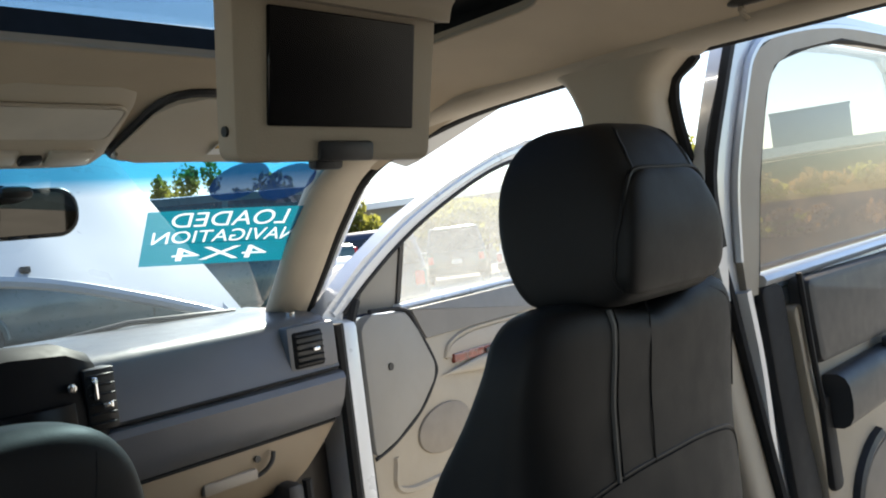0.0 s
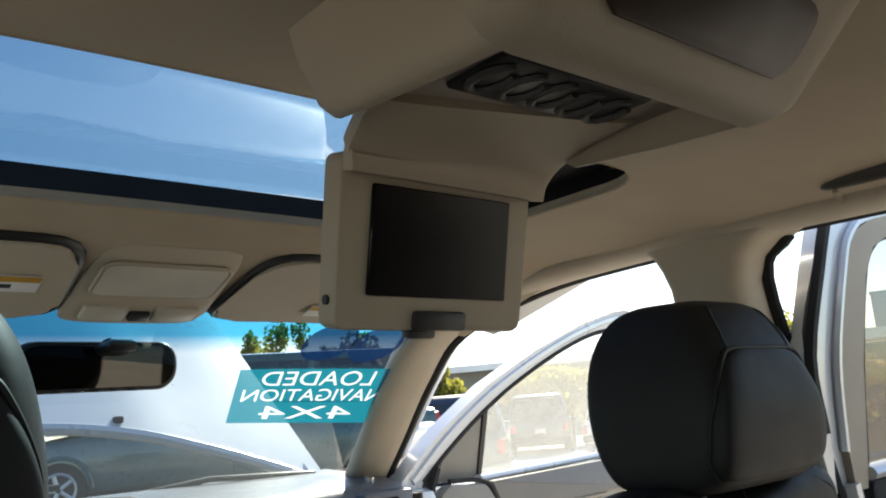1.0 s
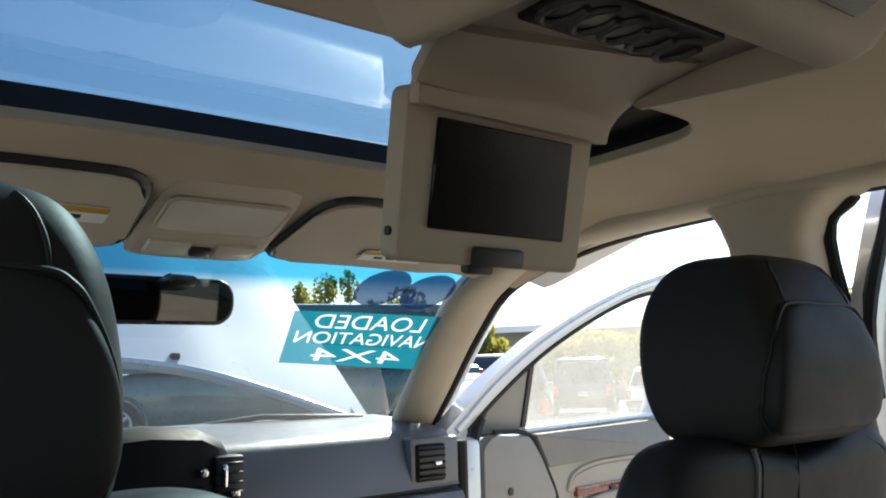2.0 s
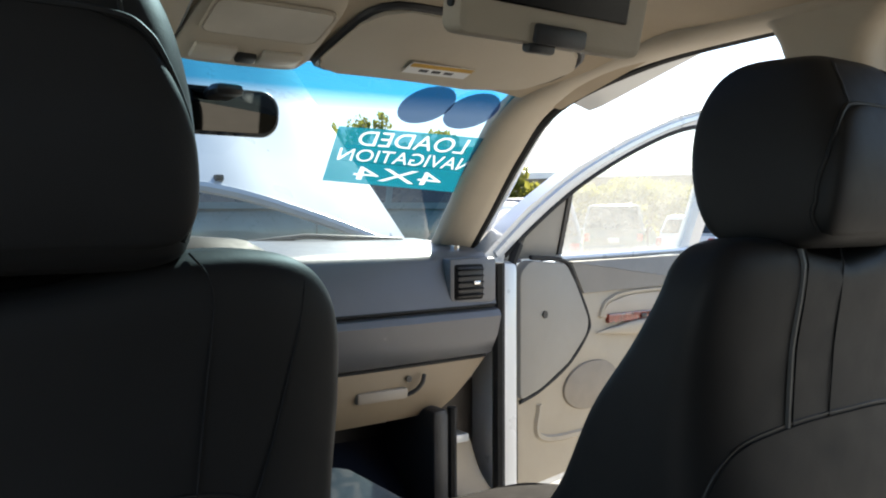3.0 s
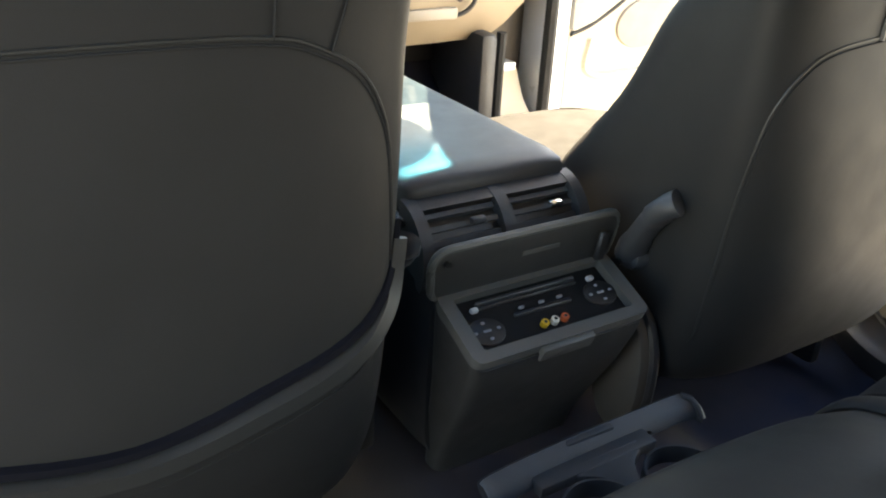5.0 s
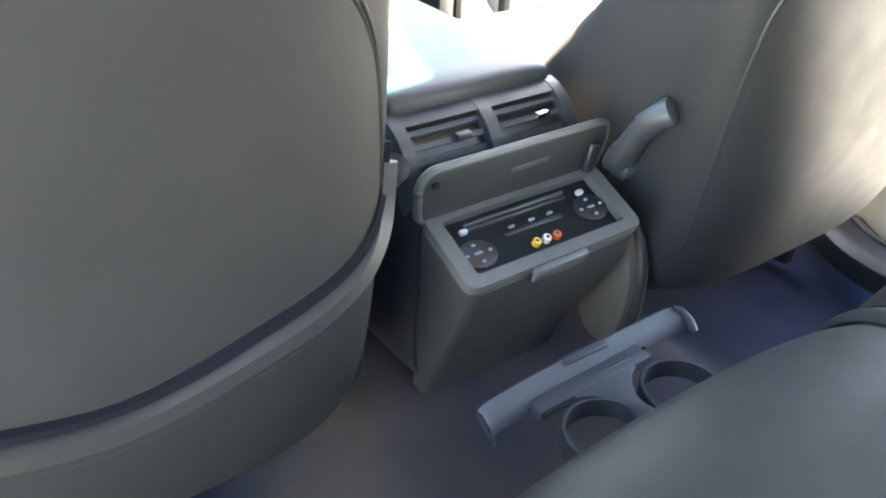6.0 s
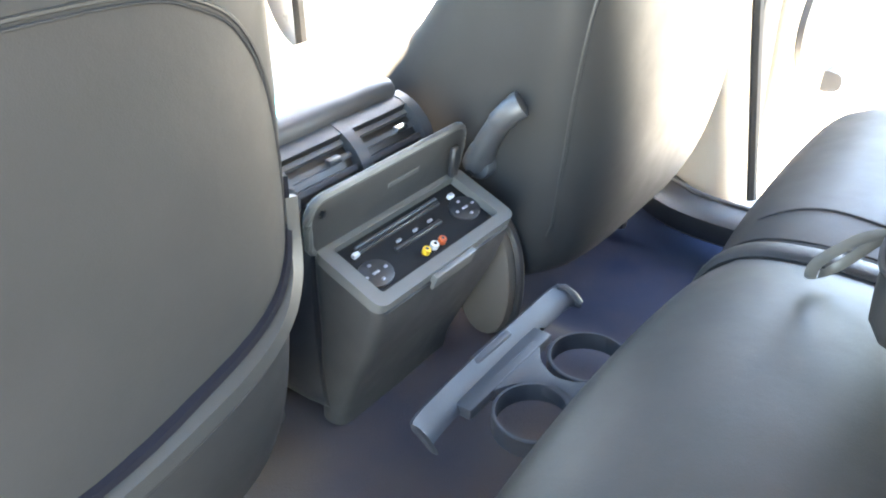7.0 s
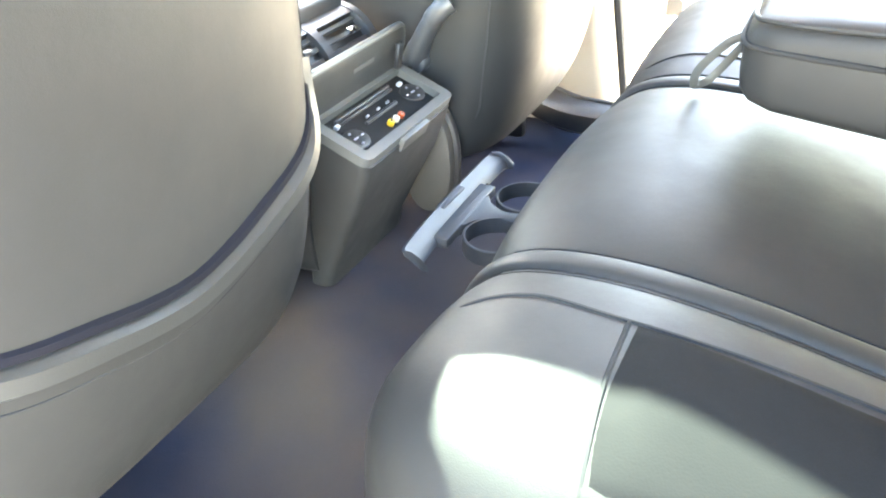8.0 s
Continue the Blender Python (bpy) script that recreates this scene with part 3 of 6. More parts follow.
def rear_left_door():
    door = base("door_4", "wide-open rear door on the driver's side with khaki trim", "car door", kind="structure")
    m = Matrix.Translation((-0.80, 0.0, 0)) @ Matrix.Rotation(radians(14), 4, "Z")
    part("shell", block(-0.95, -0.02, -0.06, 0.0, 0.08, 0.74, 0.02, 2, m), SILVER, door)
    part("trim_panel", block(-0.93, -0.05, -0.085, -0.058, 0.16, 0.70, 0.015, 2, m), KHAKI, door, "khaki door card")
    part("upper_trim", block(-0.93, -0.08, -0.095, -0.058, 0.60, 0.735, 0.015, 2, m), SLATE, door, "slate upper door trim")
    for z0, z1, x0, x1 in ((0.735, 1.15, -0.10, -0.05), (1.10, 1.15, -0.93, -0.06), (0.735, 1.15, -0.95, -0.90)):
        part("window_frame", block(x0, x1, -0.055, -0.005, z0, z1, 0.01, 2, m), SILVER, door, "silver window frame")
    part("glass", block(-0.91, -0.09, -0.032, -0.028, 0.735, 1.11, 0, 1, m), PRIVACY, door, "tinted side window", smooth=False)
    return door


rear_left_door()

# cabin behind the rear bench, out of the way but closing it
tagged(part("wall_rear", block(-0.72, 0.72, -1.42, -1.36, 0.08, 0.80, 0.01), KHAKI), "khaki tailgate trim behind the bench", "tailgate", kind="structure")
for s in (-1, 1):
    tagged(part("wall_quarter", block(s * 0.74 - 0.04, s * 0.74 + 0.04, -1.40, -0.98, 0.08, 0.80, 0.02), KHAKI), "khaki quarter panel trim behind the rear door", "quarter panel", kind="structure")
    tagged(part("rear_pillar", block(s * 0.72 - 0.04, s * 0.72 + 0.04, -1.12, -0.98, 0.80, 1.12, 0.02), KHAKI), "khaki rear roof pillar trim", "pillar", kind="structure")

tagged(part("window_2", block(-0.70, 0.70, -1.41, -1.40, 0.80, 1.11, 0, 1), TAILGLASS, smooth=False), "dark tailgate privacy glass", "tailgate window", kind="structure")
for s in (-1, 1):
    tagged(part("window_3", block(s * 0.74 - 0.003, s * 0.74 + 0.003, -1.39, -1.12, 0.80, 1.10, 0, 1), TAILGLASS, smooth=False), "dark quarter privacy glass", "quarter window", kind="structure")

# ---------------------------------------------------------------- dashboard
dash = base("dashboard", "slate dashboard with khaki glovebox and vents", "dashboard")
TOP = [(1.31, 0.74), (1.31, 0.803), (1.10, 0.793), (1.00, 0.782), (0.970, 0.774), (0.955, 0.757), (0.930, 0.677), (0.923, 0.660), (0.935, 0.652)]
MID = [(0.94, 0.653), (0.917, 0.645), (0.910, 0.632), (0.925, 0.585), (0.950, 0.543), (0.970, 0.536), (1.10, 0.536), (1.10, 0.653)]


def dash_slab(profile, x0, x1, n=14, bow=0.03, taper=0.0):
    loops = []
    for i in range(n + 1):
        x = x0 + (x1 - x0) * i / n
        e = bow * (abs(x) / 0.68) ** 2
        loops.append([(x - taper * max(0.0, 0.54 - z) * ((x - x0) / (x1 - x0)) ** 4, y + e * (1 if y < 1.2 else 0), z) for y, z in profile])
    return rings(loops)


part("upper_pad", dash_slab(TOP, -0.72, 0.72), DASHPAD, dash, "slate soft upper pad")
part("mid_panel", dash_slab(MID, 0.15, 0.725), DASHPAD, dash, "slate mid panel")
part("mid_panel", dash_slab(MID, -0.72, -0.11), DASHPAD, dash, "slate mid panel")
part("seam_gap", tube([(0.17 + 0.545 * i / 8, 0.927 + 0.03 * ((0.17 + 0.545 * i / 8) / 0.68) ** 2, 0.657) for i in range(9)], 0.005), RUBBER, dash, "dark shadow gap")
glove = part("glovebox_door", dash_slab([(0.960, 0.531), (0.967, 0.49), (0.985, 0.440), (1.01, 0.408), (1.09, 0.402), (1.09, 0.531)], 0.19, 0.722, taper=0.8), GLOVE, dash, "tan glovebox door")
part("gap", tube([(0.18 + 0.54 * i / 8, 0.963 + 0.03 * ((0.18 + 0.54 * i / 8) / 0.68) ** 2, 0.5345) for i in range(9)], 0.004), RUBBER, glove, "dark gap")
part("latch_plate", block(0.366, 0.490, 0.970, 0.99, 0.466, 0.490, 0.005), TAUPE, glove, "pale latch handle")
part("latch_lever", tube(smooth_path([(0.484, 0.976, 0.472), (0.507, 0.972, 0.480), (0.525, 0.970, 0.496), (0.532, 0.972, 0.514)], 5), 0.005), SLATE_DARK, glove, "dark finger lever")
part("lock", plate(oval(0.007, 0.007, 12), 0.004, Matrix.Translation((0.494, 0.977, 0.507)) @ Matrix.Rotation(radians(90), 4, "X")), BLACK, glove, "round lock barrel")


def vent(x0, x1, y, z0, z1, n=5, tab=0.7):
    v = part("side_vent", block(x0, x1, y, y + 0.05, z0, z1, 0.006), PANEL, dash, "square black air vent")
    part("cavity", block(x0 + 0.006, x1 - 0.006, y - 0.002, y + 0.01, z0 + 0.006, z1 - 0.006, 0.003), BLACK, v)
    for k in range(n):
        z = z0 + 0.012 + (z1 - z0 - 0.024) * k / (n - 1)
        part("slat", block(x0 + 0.006, x1 - 0.006, y - 0.010, y + 0.002, z - 0.002, z + 0.002, 0.0015, 1), PANEL, v)
    part("thumb_tab", block(x0 + (x1 - x0) * tab - 0.009, x0 + (x1 - x0) * tab + 0.009, y - 0.018, y - 0.006, (z0 + z1) / 2 - 0.005, (z0 + z1) / 2 + 0.004, 0.003), CHROME, v, "bright vent tab")
    return v


vent(0.597, 0.676, 0.945, 0.672, 0.752, tab=0.6)
part("vent_bezel", block(0.586, 0.716, 0.950, 1.0, 0.664, 0.765, 0.008), DASHPAD, dash, "slate vent surround")
part("defog_stalk", tube([(0.655, 1.03, 0.775), (0.655, 1.028, 0.792)], 0.010), CHROME, dash, "small bright sensor cap")

# center stack and driver's hood
stack = base("center_stack", "black center stack with vents and chrome dials", "center stack", at=(0.024, 0.03, -0.042))
loops = []
for x, d, h in ((-0.17, 0.0, -0.02), (-0.155, 0.03, 0.02), (-0.10, 0.05, 0.043), (0.0, 0.055, 0.05), (0.09, 0.05, 0.043), (0.14, 0.035, 0.02), (0.17, 0.0, -0.018)):
    loops.append([(x, y - d, z + h * k) for y, z, k in ((1.06, 0.80, 1), (1.0, 0.815, 1), (0.95, 0.812, 1), (0.925, 0.795, 1), (0.915, 0.74, 0.4), (0.91, 0.60, 0), (0.93, 0.48, 0), (0.96, 0.40, 0), (1.06, 0.40, 0))])
part("housing", rings(loops), PANEL, stack, "dark stack housing")
for x0 in (-0.166, 0.112):
    v = part("center_vent", block(x0, x0 + 0.054, 0.866, 0.91, 0.70, 0.808, 0.006), BLACK, stack, "tall black center vent")
    for k in range(6):
        part("slat", block(x0 + 0.005, x0 + 0.049, 0.858, 0.868, 0.711 + 0.0165 * k, 0.715 + 0.0165 * k, 0.0015, 1), BLACK, v)
    part("thumb_tab", block(x0 + 0.022, x0 + 0.040, 0.850, 0.862, 0.738, 0.750, 0.003), CHROME, v, "bright vent tab")
    part("thumb_wheel", block(x0 + 0.008, x0 + 0.018, 0.852, 0.866, 0.755, 0.795, 0.004), CHROME, v, "bright thumb wheel")
part("hazard_button", plate(oval(0.008, 0.008, 16), 0.012, Matrix.Translation((0.088, 0.868, 0.783)) @ Matrix.Rotation(radians(90), 4, "X"), 0.002), CHROME, stack, "small chrome button")
part("display", block(-0.09, 0.09, 0.850, 0.87, 0.64, 0.76, 0.004), SCREEN, stack, "dark display")

hood_box = base("instrument_hood", "dark hood over the driver's instruments", "instrument hood", at=(0.02, 0.055, -0.06))
loops = []
for x, h in [(-0.38 - 0.20 * math.cos(math.pi * i / 20), 0.064 * math.sin(math.pi * i / 20) ** 0.6) for i in range(21)]:
    loops.append([(x, y, z + h * k) for y, z, k in ((1.10, 0.79, 0.6), (0.98, 0.80, 1), (0.92, 0.799, 1), (0.905, 0.796, 1), (0.895, 0.788, 0.97), (0.892, 0.778, 0.9), (0.90, 0.66, 0.2), (1.10, 0.66, 0))])
part("hood", rings(loops), PANEL, hood_box)
wheel = base("steering_wheel", "dark leather steering wheel behind the driver's seat", "steering wheel")
wm = Matrix.Translation((-0.36, 0.76, 0.64)) @ Matrix.Rotation(radians(-65), 4, "X")
part("rim", tube([wm @ Vector((0.185 * math.cos(a / 24 * math.pi), 0.185 * math.sin(a / 24 * math.pi), 0)) for a in range(49)], 0.016, 10, up=wm.col[2].to_3d()), LEATHER, wheel)
part("hub", plate(oval(0.075, 0.06, 24, 0.8), 0.05, wm @ Matrix.Translation((0, 0, -0.03)), 0.012), SLATE_DARK, wheel, "charcoal airbag hub")
for a in (0, 180, 270):
    part("spoke", sweep([wm @ Matrix.Rotation(radians(a), 4, "Z") @ Vector((r, 0, 0)) for r in (0.05, 0.12, 0.18)], oval(0.018, 0.008, 8), up=wm.col[2].to_3d()), SLATE_DARK, wheel)
part("column", tube([wm @ Vector((0, 0, 0)), wm @ Vector((0, 0, -0.28))], 0.035, up=(1, 0, 0)), SLATE_DARK, wheel)
# ---------------------------------------------------------------- front seats
def section(w, back, front, e=0.5, taper=0.0, n=64):
    """A closed outline across the seat: half width, rear and front surface; taper narrows the rear."""
    mid, h = (back + front) / 2, (front - back) / 2
    return [(a * (1 - taper * (1 - b / h) / 2), mid + b) for a, b in oval(w, h, n, e)]


def lay_y(w, back, front, dx, e=0.5, taper=0.0):
    """Rear surface at dx from the seat's middle line."""
    rear = sorted(p for p in section(w, back, front, e, taper, 256) if p[1] <= (back + front) / 2)
    return curve_at(rear, max(rear[0][0], min(rear[-1][0], dx)))[0]


BACK_D = [(0.265, 0.185, 0.02, 0.20), (0.275, 0.197, -0.015, 0.225), (0.30, 0.205, -0.038, 0.24), (0.36, 0.213, -0.062, 0.255), (0.45, 0.217, -0.078, 0.265), (0.57, 0.216, -0.078, 0.165), (0.67, 0.215, -0.073, 0.105), (0.74, 0.213, -0.075, 0.045),
        (0.79, 0.207, -0.080, 0.012), (0.82, 0.196, -0.082, 0.004), (0.838, 0.176, -0.077, -0.004), (0.846, 0.144, -0.066, -0.016), (0.848, 0.10, -0.054, -0.028)]
HEAD_TAPER = 0.28
HEAD_P = [(0.815, 0.100, -0.078, -0.026), (0.820, 0.120, -0.096, -0.006), (0.831, 0.130, -0.109, 0.012), (0.860, 0.135, -0.119, 0.027), (0.90, 0.134, -0.120, 0.035), (0.94, 0.127, -0.112, 0.034), (0.97, 0.115, -0.101, 0.026), (0.992, 0.097, -0.087, 0.012), (1.003, 0.072, -0.072, -0.006), (1.006, 0.040, -0.055, -0.024)]


def skin(levels, e, taper=0.0, fine=5):
    loops = []
    keys = [(k, *v) for k, *v in levels]
    pts = smooth_path([(k, w, b) for k, w, b, f in keys], fine)
    pts2 = smooth_path([(k, f, 0) for k, w, b, f in keys], fine)
    for p, q in zip(pts, pts2):
        loops.append([(a, b, p.x) for a, b in section(max(p.y, 0.02), p.z, q.y, e, taper)])
    return rings(loops)


def seam_line(levels, e, pts, r, out=0.0015, steps=6, taper=0.0):
    """A raised or sunk line that follows the rear surface through (dx, z)."""
    path = []
    for p in smooth_path([(a, b, 0) for a, b in pts], steps):
        w, back, front = curve_at(levels, p.y)
        path.append((p.x, lay_y(w, back, front, p.x, e, taper) - out, p.y))
    return tube(path, r, 6, up=(0, 1, 0))


def both(pts):
    return pts, [(-a, b) for a, b in pts]


def front_seat(x, y, inboard, label):
    up, k = 0.020, 1 if inboard > 0 else 0
    BACK, HEAD = [(z, w * 1.03, *rest) for z, w, *rest in BACK_D], [(z + up, w, *rest) for z, w, *rest in HEAD_P]
    seat = base("front_seat", label, "car seat", "front seats", at=(x, y, FLOOR))
    d = Matrix.Translation((0, 0, -FLOOR - 0.015))

    def add(name, bm, mat, label="", parent=seat):
        bm.transform(d)
        return part(name, bm, mat, parent, label)

    shape = skin(BACK, 0.5)
    for v in shape.verts:
        if v.co.z > 0.78:
            v.co.z -= 0.024 * math.exp(-(v.co.x / 0.075) ** 2) * (v.co.z - 0.78) / 0.068
    back = add("backrest", shape, LEATHER)
    head = add("headrest", skin(HEAD, 0.36, HEAD_TAPER), LEATHER)
    rear = [(z + up, w, curve_at(HEAD, z + up)[1] - 0.0035, curve_at(HEAD, z + up)[1] + 0.05) for z, w in ((0.828, 0.080), (0.833, 0.092), (0.850, 0.099), (0.880, 0.098), (0.905, 0.092), (0.930, 0.081), (0.943, 0.071), (0.950, 0.055))]
    add("rear_panel", skin(rear, 0.3), LEATHER, "inset rear panel", head)
    if k:
        lines = [*both([(0.106, 0.844), (0.116, 0.821), (0.113, 0.769), (0.107, 0.697)]), *both([(0.180, 0.832), (0.172, 0.785), (0.159, 0.729), (0.145, 0.686)])]
    else:
        lines = [[(-0.080, 0.835), (-0.083, 0.79), (-0.088, 0.74), (-0.090, 0.665)], [(-0.020, 0.835), (-0.021, 0.79), (-0.024, 0.74), (-0.028, 0.665)], [(0.13, 0.832), (0.175, 0.812), (0.192, 0.77), (0.196, 0.70)]]
    for side in lines:
        add("seam", seam_line(BACK, 0.5, side, 0.0008, 0.0004), SEAM, "", back)
    if not k:
        add("piping", seam_line(BACK, 0.5, [(a - 0.008, b) for a, b in lines[0]], 0.0030, 0.0), PIPING, "pale piping", back)
    arch = [(0.203, 0.46), (0.200, 0.51), (0.197, 0.56), (0.189, 0.624), (0.169, 0.664), (0.138, 0.685), (0.10, 0.695), (0.0, 0.697)] if k else [(0.198, 0.34), (0.203, 0.44), (0.203, 0.53), (0.198, 0.596), (0.180, 0.636), (0.15, 0.656), (0.08, 0.665), (0.0, 0.666)]
    whole = arch + [(-a, b) for a, b in arch[-2::-1]]
    add("panel_seam", seam_line(BACK, 0.5, whole, 0.0009, 0.0003), SEAM, "", back)
    add("piping", seam_line(BACK, 0.5, [(a * 1.008, b + 0.004) for a, b in whole], 0.0015, -0.0003), LEATHER_BACK, "grey piping", back)
    low = [(0.211, 0.545), (0.203, 0.512), (0.188, 0.492), (0.16, 0.475), (0.10, 0.459), (0.0, 0.438)]
    wl_ = low + [(-a, b) for a, b in low[-2::-1]]
    inboard > 0 and add("pouch_gap", seam_line(BACK, 0.5, [(a, b + 0.004) for a, b in wl_], 0.0052, 0.0005), GAP, "dark gap over the pouch", back)
    inboard > 0 and add("pouch_rim", seam_line(BACK, 0.5, [(a, b - 0.012) for a, b in wl_], 0.0115, 0.001), LEATHER_BACK, "rolled pouch rim", back)
    inboard > 0 and add("pouch_stitch", seam_line(BACK, 0.5, [(a, b - 0.036) for a, b in wl_[1:-1]], 0.0012, 0.001), SEAM, "stitched line", back)
    # head restraint seams: the rear panel's outline and the cross seam
    pan = [(a, b + up) for a, b in ((0.0925, 0.832), (0.0995, 0.850), (0.0985, 0.880), (0.0925, 0.905), (0.0815, 0.930), (0.0715, 0.944), (0.055, 0.951), (0.0, 0.9515))]
    whole_pan = pan + [(-a, b) for a, b in pan[-2::-1]]
    add("welt", seam_line(HEAD, 0.36, whole_pan, 0.0022, 0.0022, taper=HEAD_TAPER), LEATHER, "raised welt round the rear panel", head)
    for side in both([(a, b + up) for a, b in ((0.060, 0.951), (0.059, 0.966), (0.054, 0.984), (0.046, 0.996))]):
        add("piping", seam_line(HEAD, 0.36, side, 0.0016, 0.0006, taper=HEAD_TAPER), LEATHER_BACK, "", head)
    for dx in (-0.055, 0.055):
        post = add("headrest_post", tube([(dx, -0.055, 0.78), (dx, -0.055, 0.82), (dx, -0.055, 0.87)], 0.007), CHROME, "chrome headrest post")
        add("post_collar", tube([(dx, -0.055, 0.842), (dx, -0.055, 0.856)], 0.015), BLACK, "black plastic collar", post)
    # cushion
    loops = []
    for y, w, t, b in ((0.12, 0.17, 0.34, 0.24), (0.14, 0.20, 0.39, 0.20), (0.22, 0.215, 0.424, 0.18), (0.36, 0.222, 0.424, 0.18), (0.50, 0.218, 0.416, 0.18), (0.58, 0.20, 0.400, 0.20), (0.61, 0.18, 0.380, 0.24), (0.62, 0.15, 0.36, 0.28)):
        loops.append([(a, y, (t + b) / 2 + c) for a, c in oval(w, (t - b) / 2, 32, 0.45)])
    # Cushion takes the darker leather to look shaded where the sun reaches it.
    add("cushion", rings(loops), PERFORATED, "leather seat cushion, darkened in place of shade")
    for s in (-1, 1):
        add("seat_rail", block(s * 0.17 - 0.02, s * 0.17 + 0.02, 0.16, 0.62, 0.10, 0.20, 0.008), SLATE_DARK, "black seat rail")
        if s != inboard or inboard > 0:
            continue
        cover = [(y, z) for y, z in oval(0.038, 0.078, 28, 0.9)]
        m = Matrix(((0, 0, s, s * 0.222), (1, 0, 0, 0.040), (0, 1, 0, 0.29), (0, 0, 0, 1)))
        cov = add("recliner_cover", plate(cover, 0.022, m, 0.008), COVER, "oval taupe recliner cover")
        add("cover_rim", tube([m @ Vector((1.03 * a, 1.03 * b, 0.004)) for a, b in cover + cover[:1]], 0.006, up=(1, 0, 0)), SLATE_DARK, "dark rim", cov)
    # Made-up block beside the seat base; it stops sun reaching the carpet.
    add("sun_block", block(-inboard * 0.2165 - 0.0115, -inboard * 0.2165 + 0.0115, 0.07, 0.57, 0.13, 0.33, 0.01), SLATE_DARK, "added charcoal block keeping sun off the floor")
    # fold lever on the inboard flank
    s = inboard
    lever = add("fold_lever", sweep(smooth_path([(s * 0.232, 0.056, 0.424), (s * 0.238, 0.044, 0.446), (s * 0.241, 0.026, 0.476), (s * 0.241, 0.010, 0.497), (s * 0.236, 0.001, 0.505)], 5), oval(0.015, 0.011, 12, 0.8), scales=[1.1 if i < 6 else (1.0 if i < 12 else 1.15) for i in range(21)]), SLATE, "slate folding lever")
    add("pivot", plate(oval(0.017, 0.017, 20), 0.03, Matrix(((0, 0, s, s * 0.208), (1, 0, 0, 0.054), (0, 1, 0, 0.424), (0, 0, 0, 1))), 0.006), SLATE, "round lever boss", lever)
    add("lever_socket", plate(oval(0.006, 0.004, 12), 0.002, Matrix(((0, 0, s, s * 0.2495), (1, 0, 0, 0.054), (0, 1, 0, 0.420), (0, 0, 0, 1)))), BLACK, "dark screw recess", lever)
    k and add("side_clip", block(s * 0.205 - 0.012, s * 0.205 + 0.012, 0.0, 0.03, 0.30, 0.36, 0.008), LEATHER_BACK, "flap at the lower edge")
    return seat


front_seat(-0.392, 0.05, 1, "dark slate leather driver's seat seen from behind")
front_seat(0.366, 0.014, -1, "dark slate leather passenger seat with fold lever")

# ---------------------------------------------------------------- rear bench
bench = base("rear_bench", "slate leather rear bench with folded-down armrest", "car seat", at=(0, -0.45, FLOOR))


def bench_part(name, bm, mat, label="", parent=None):
    bm.transform(Matrix.Translation((0, 0.45, -FLOOR)))
    return part(name, bm, mat, parent or bench, label)


def cushion_profile(front, top, back, bottom=0.16, soft=1.0):
    pts = [(back, bottom), (front - 0.02, bottom), (front + 0.002, bottom + 0.03), (front + 0.012, bottom + 0.12), (front + 0.010, top - 0.085), (front + 0.001, top - 0.042), (front - 0.026, top - 0.014), (front - 0.070, top - 0.002), (front - 0.13, top - 0.001), (front - 0.20, top - 0.010), (front - 0.28, top - 0.026), (front - 0.38, top - 0.040), (back, top - 0.05)]
    return [(p.x, p.y) for p in smooth_path([(a, b, 0) for a, b in pts], 4)]


def outer_end(x):
    """How far the bench's rounded outer corners draw back, and how far they drop."""
    d = max(0.0, abs(x) - 0.40) / 0.14
    return 0.115 * d ** 2.6, 0.030 * d ** 3


def bench_cushion(x0, x1, crown, lift=0.0, n=26):
    loops = []
    prof = cushion_profile(-0.206, 0.450 + lift, -0.74)
    for i in range(n + 1):
        t = i / n
        x = x0 + (x1 - x0) * t
        edge = (1 - abs(2 * t - 1) ** 6)
        puff = crown * (1 - (2 * t - 1) ** 2) - 0.006 * (1 - edge)
        back, drop = outer_end(x)
        loops.append([(x, y + (puff if y > -0.23 else 0) * 0.6 - back * max(0.0, min(1.0, (y + 0.74) / 0.4)), z + ((puff - drop) if z > 0.3 else 0)) for y, z in prof])
    return rings(loops)


left_c = bench_part("left_cushion", bench_cushion(-0.54, -0.2965, 0.008), LEATHER)
bench_part("center_cushion", bench_cushion(-0.2875, 0.0785, 0.010, 0.0), LEATHER)
right_c = bench_part("right_cushion", bench_cushion(0.0895, 0.54, 0.010), LEATHER)


def bench_puff(x, y):
    for x0, x1, crown_, lift in ((-0.54, -0.2965, 0.008, 0.0), (-0.2875, 0.0785, 0.010, 0.0), (0.0895, 0.54, 0.010, 0.0)):
        if x0 <= x <= x1:
            t = (x - x0) / (x1 - x0)
            return crown_ * (1 - (2 * t - 1) ** 2) - 0.006 * abs(2 * t - 1) ** 6 + lift
    return -0.01


def bench_line(pts, r, lift=0.0):
    """A line of stitching or piping lying on the bench: (x, y) over the top and the front roll."""
    prof = [(y, z) for y, z in cushion_profile(-0.206, 0.450, -0.74)]
    prof = sorted((p for p in prof if p[1] > 0.30), key=lambda p: p[0])
    path = []
    for p in smooth_path([(a, b, 0) for a, b in pts], 6):
        z = curve_at(prof, p.y)[0]
        path.append((p.x, p.y, z + bench_puff(p.x, p.y) - outer_end(p.x)[1] + lift))
    return tube(path, r, 6)


def wrap_line(x, r, lift=0.0):
    prof = [(x, y, z) for y, z in cushion_profile(-0.206, 0.450 + lift, -0.74)][12:]
    return tube(prof, r, 8, up=(1, 0, 0))


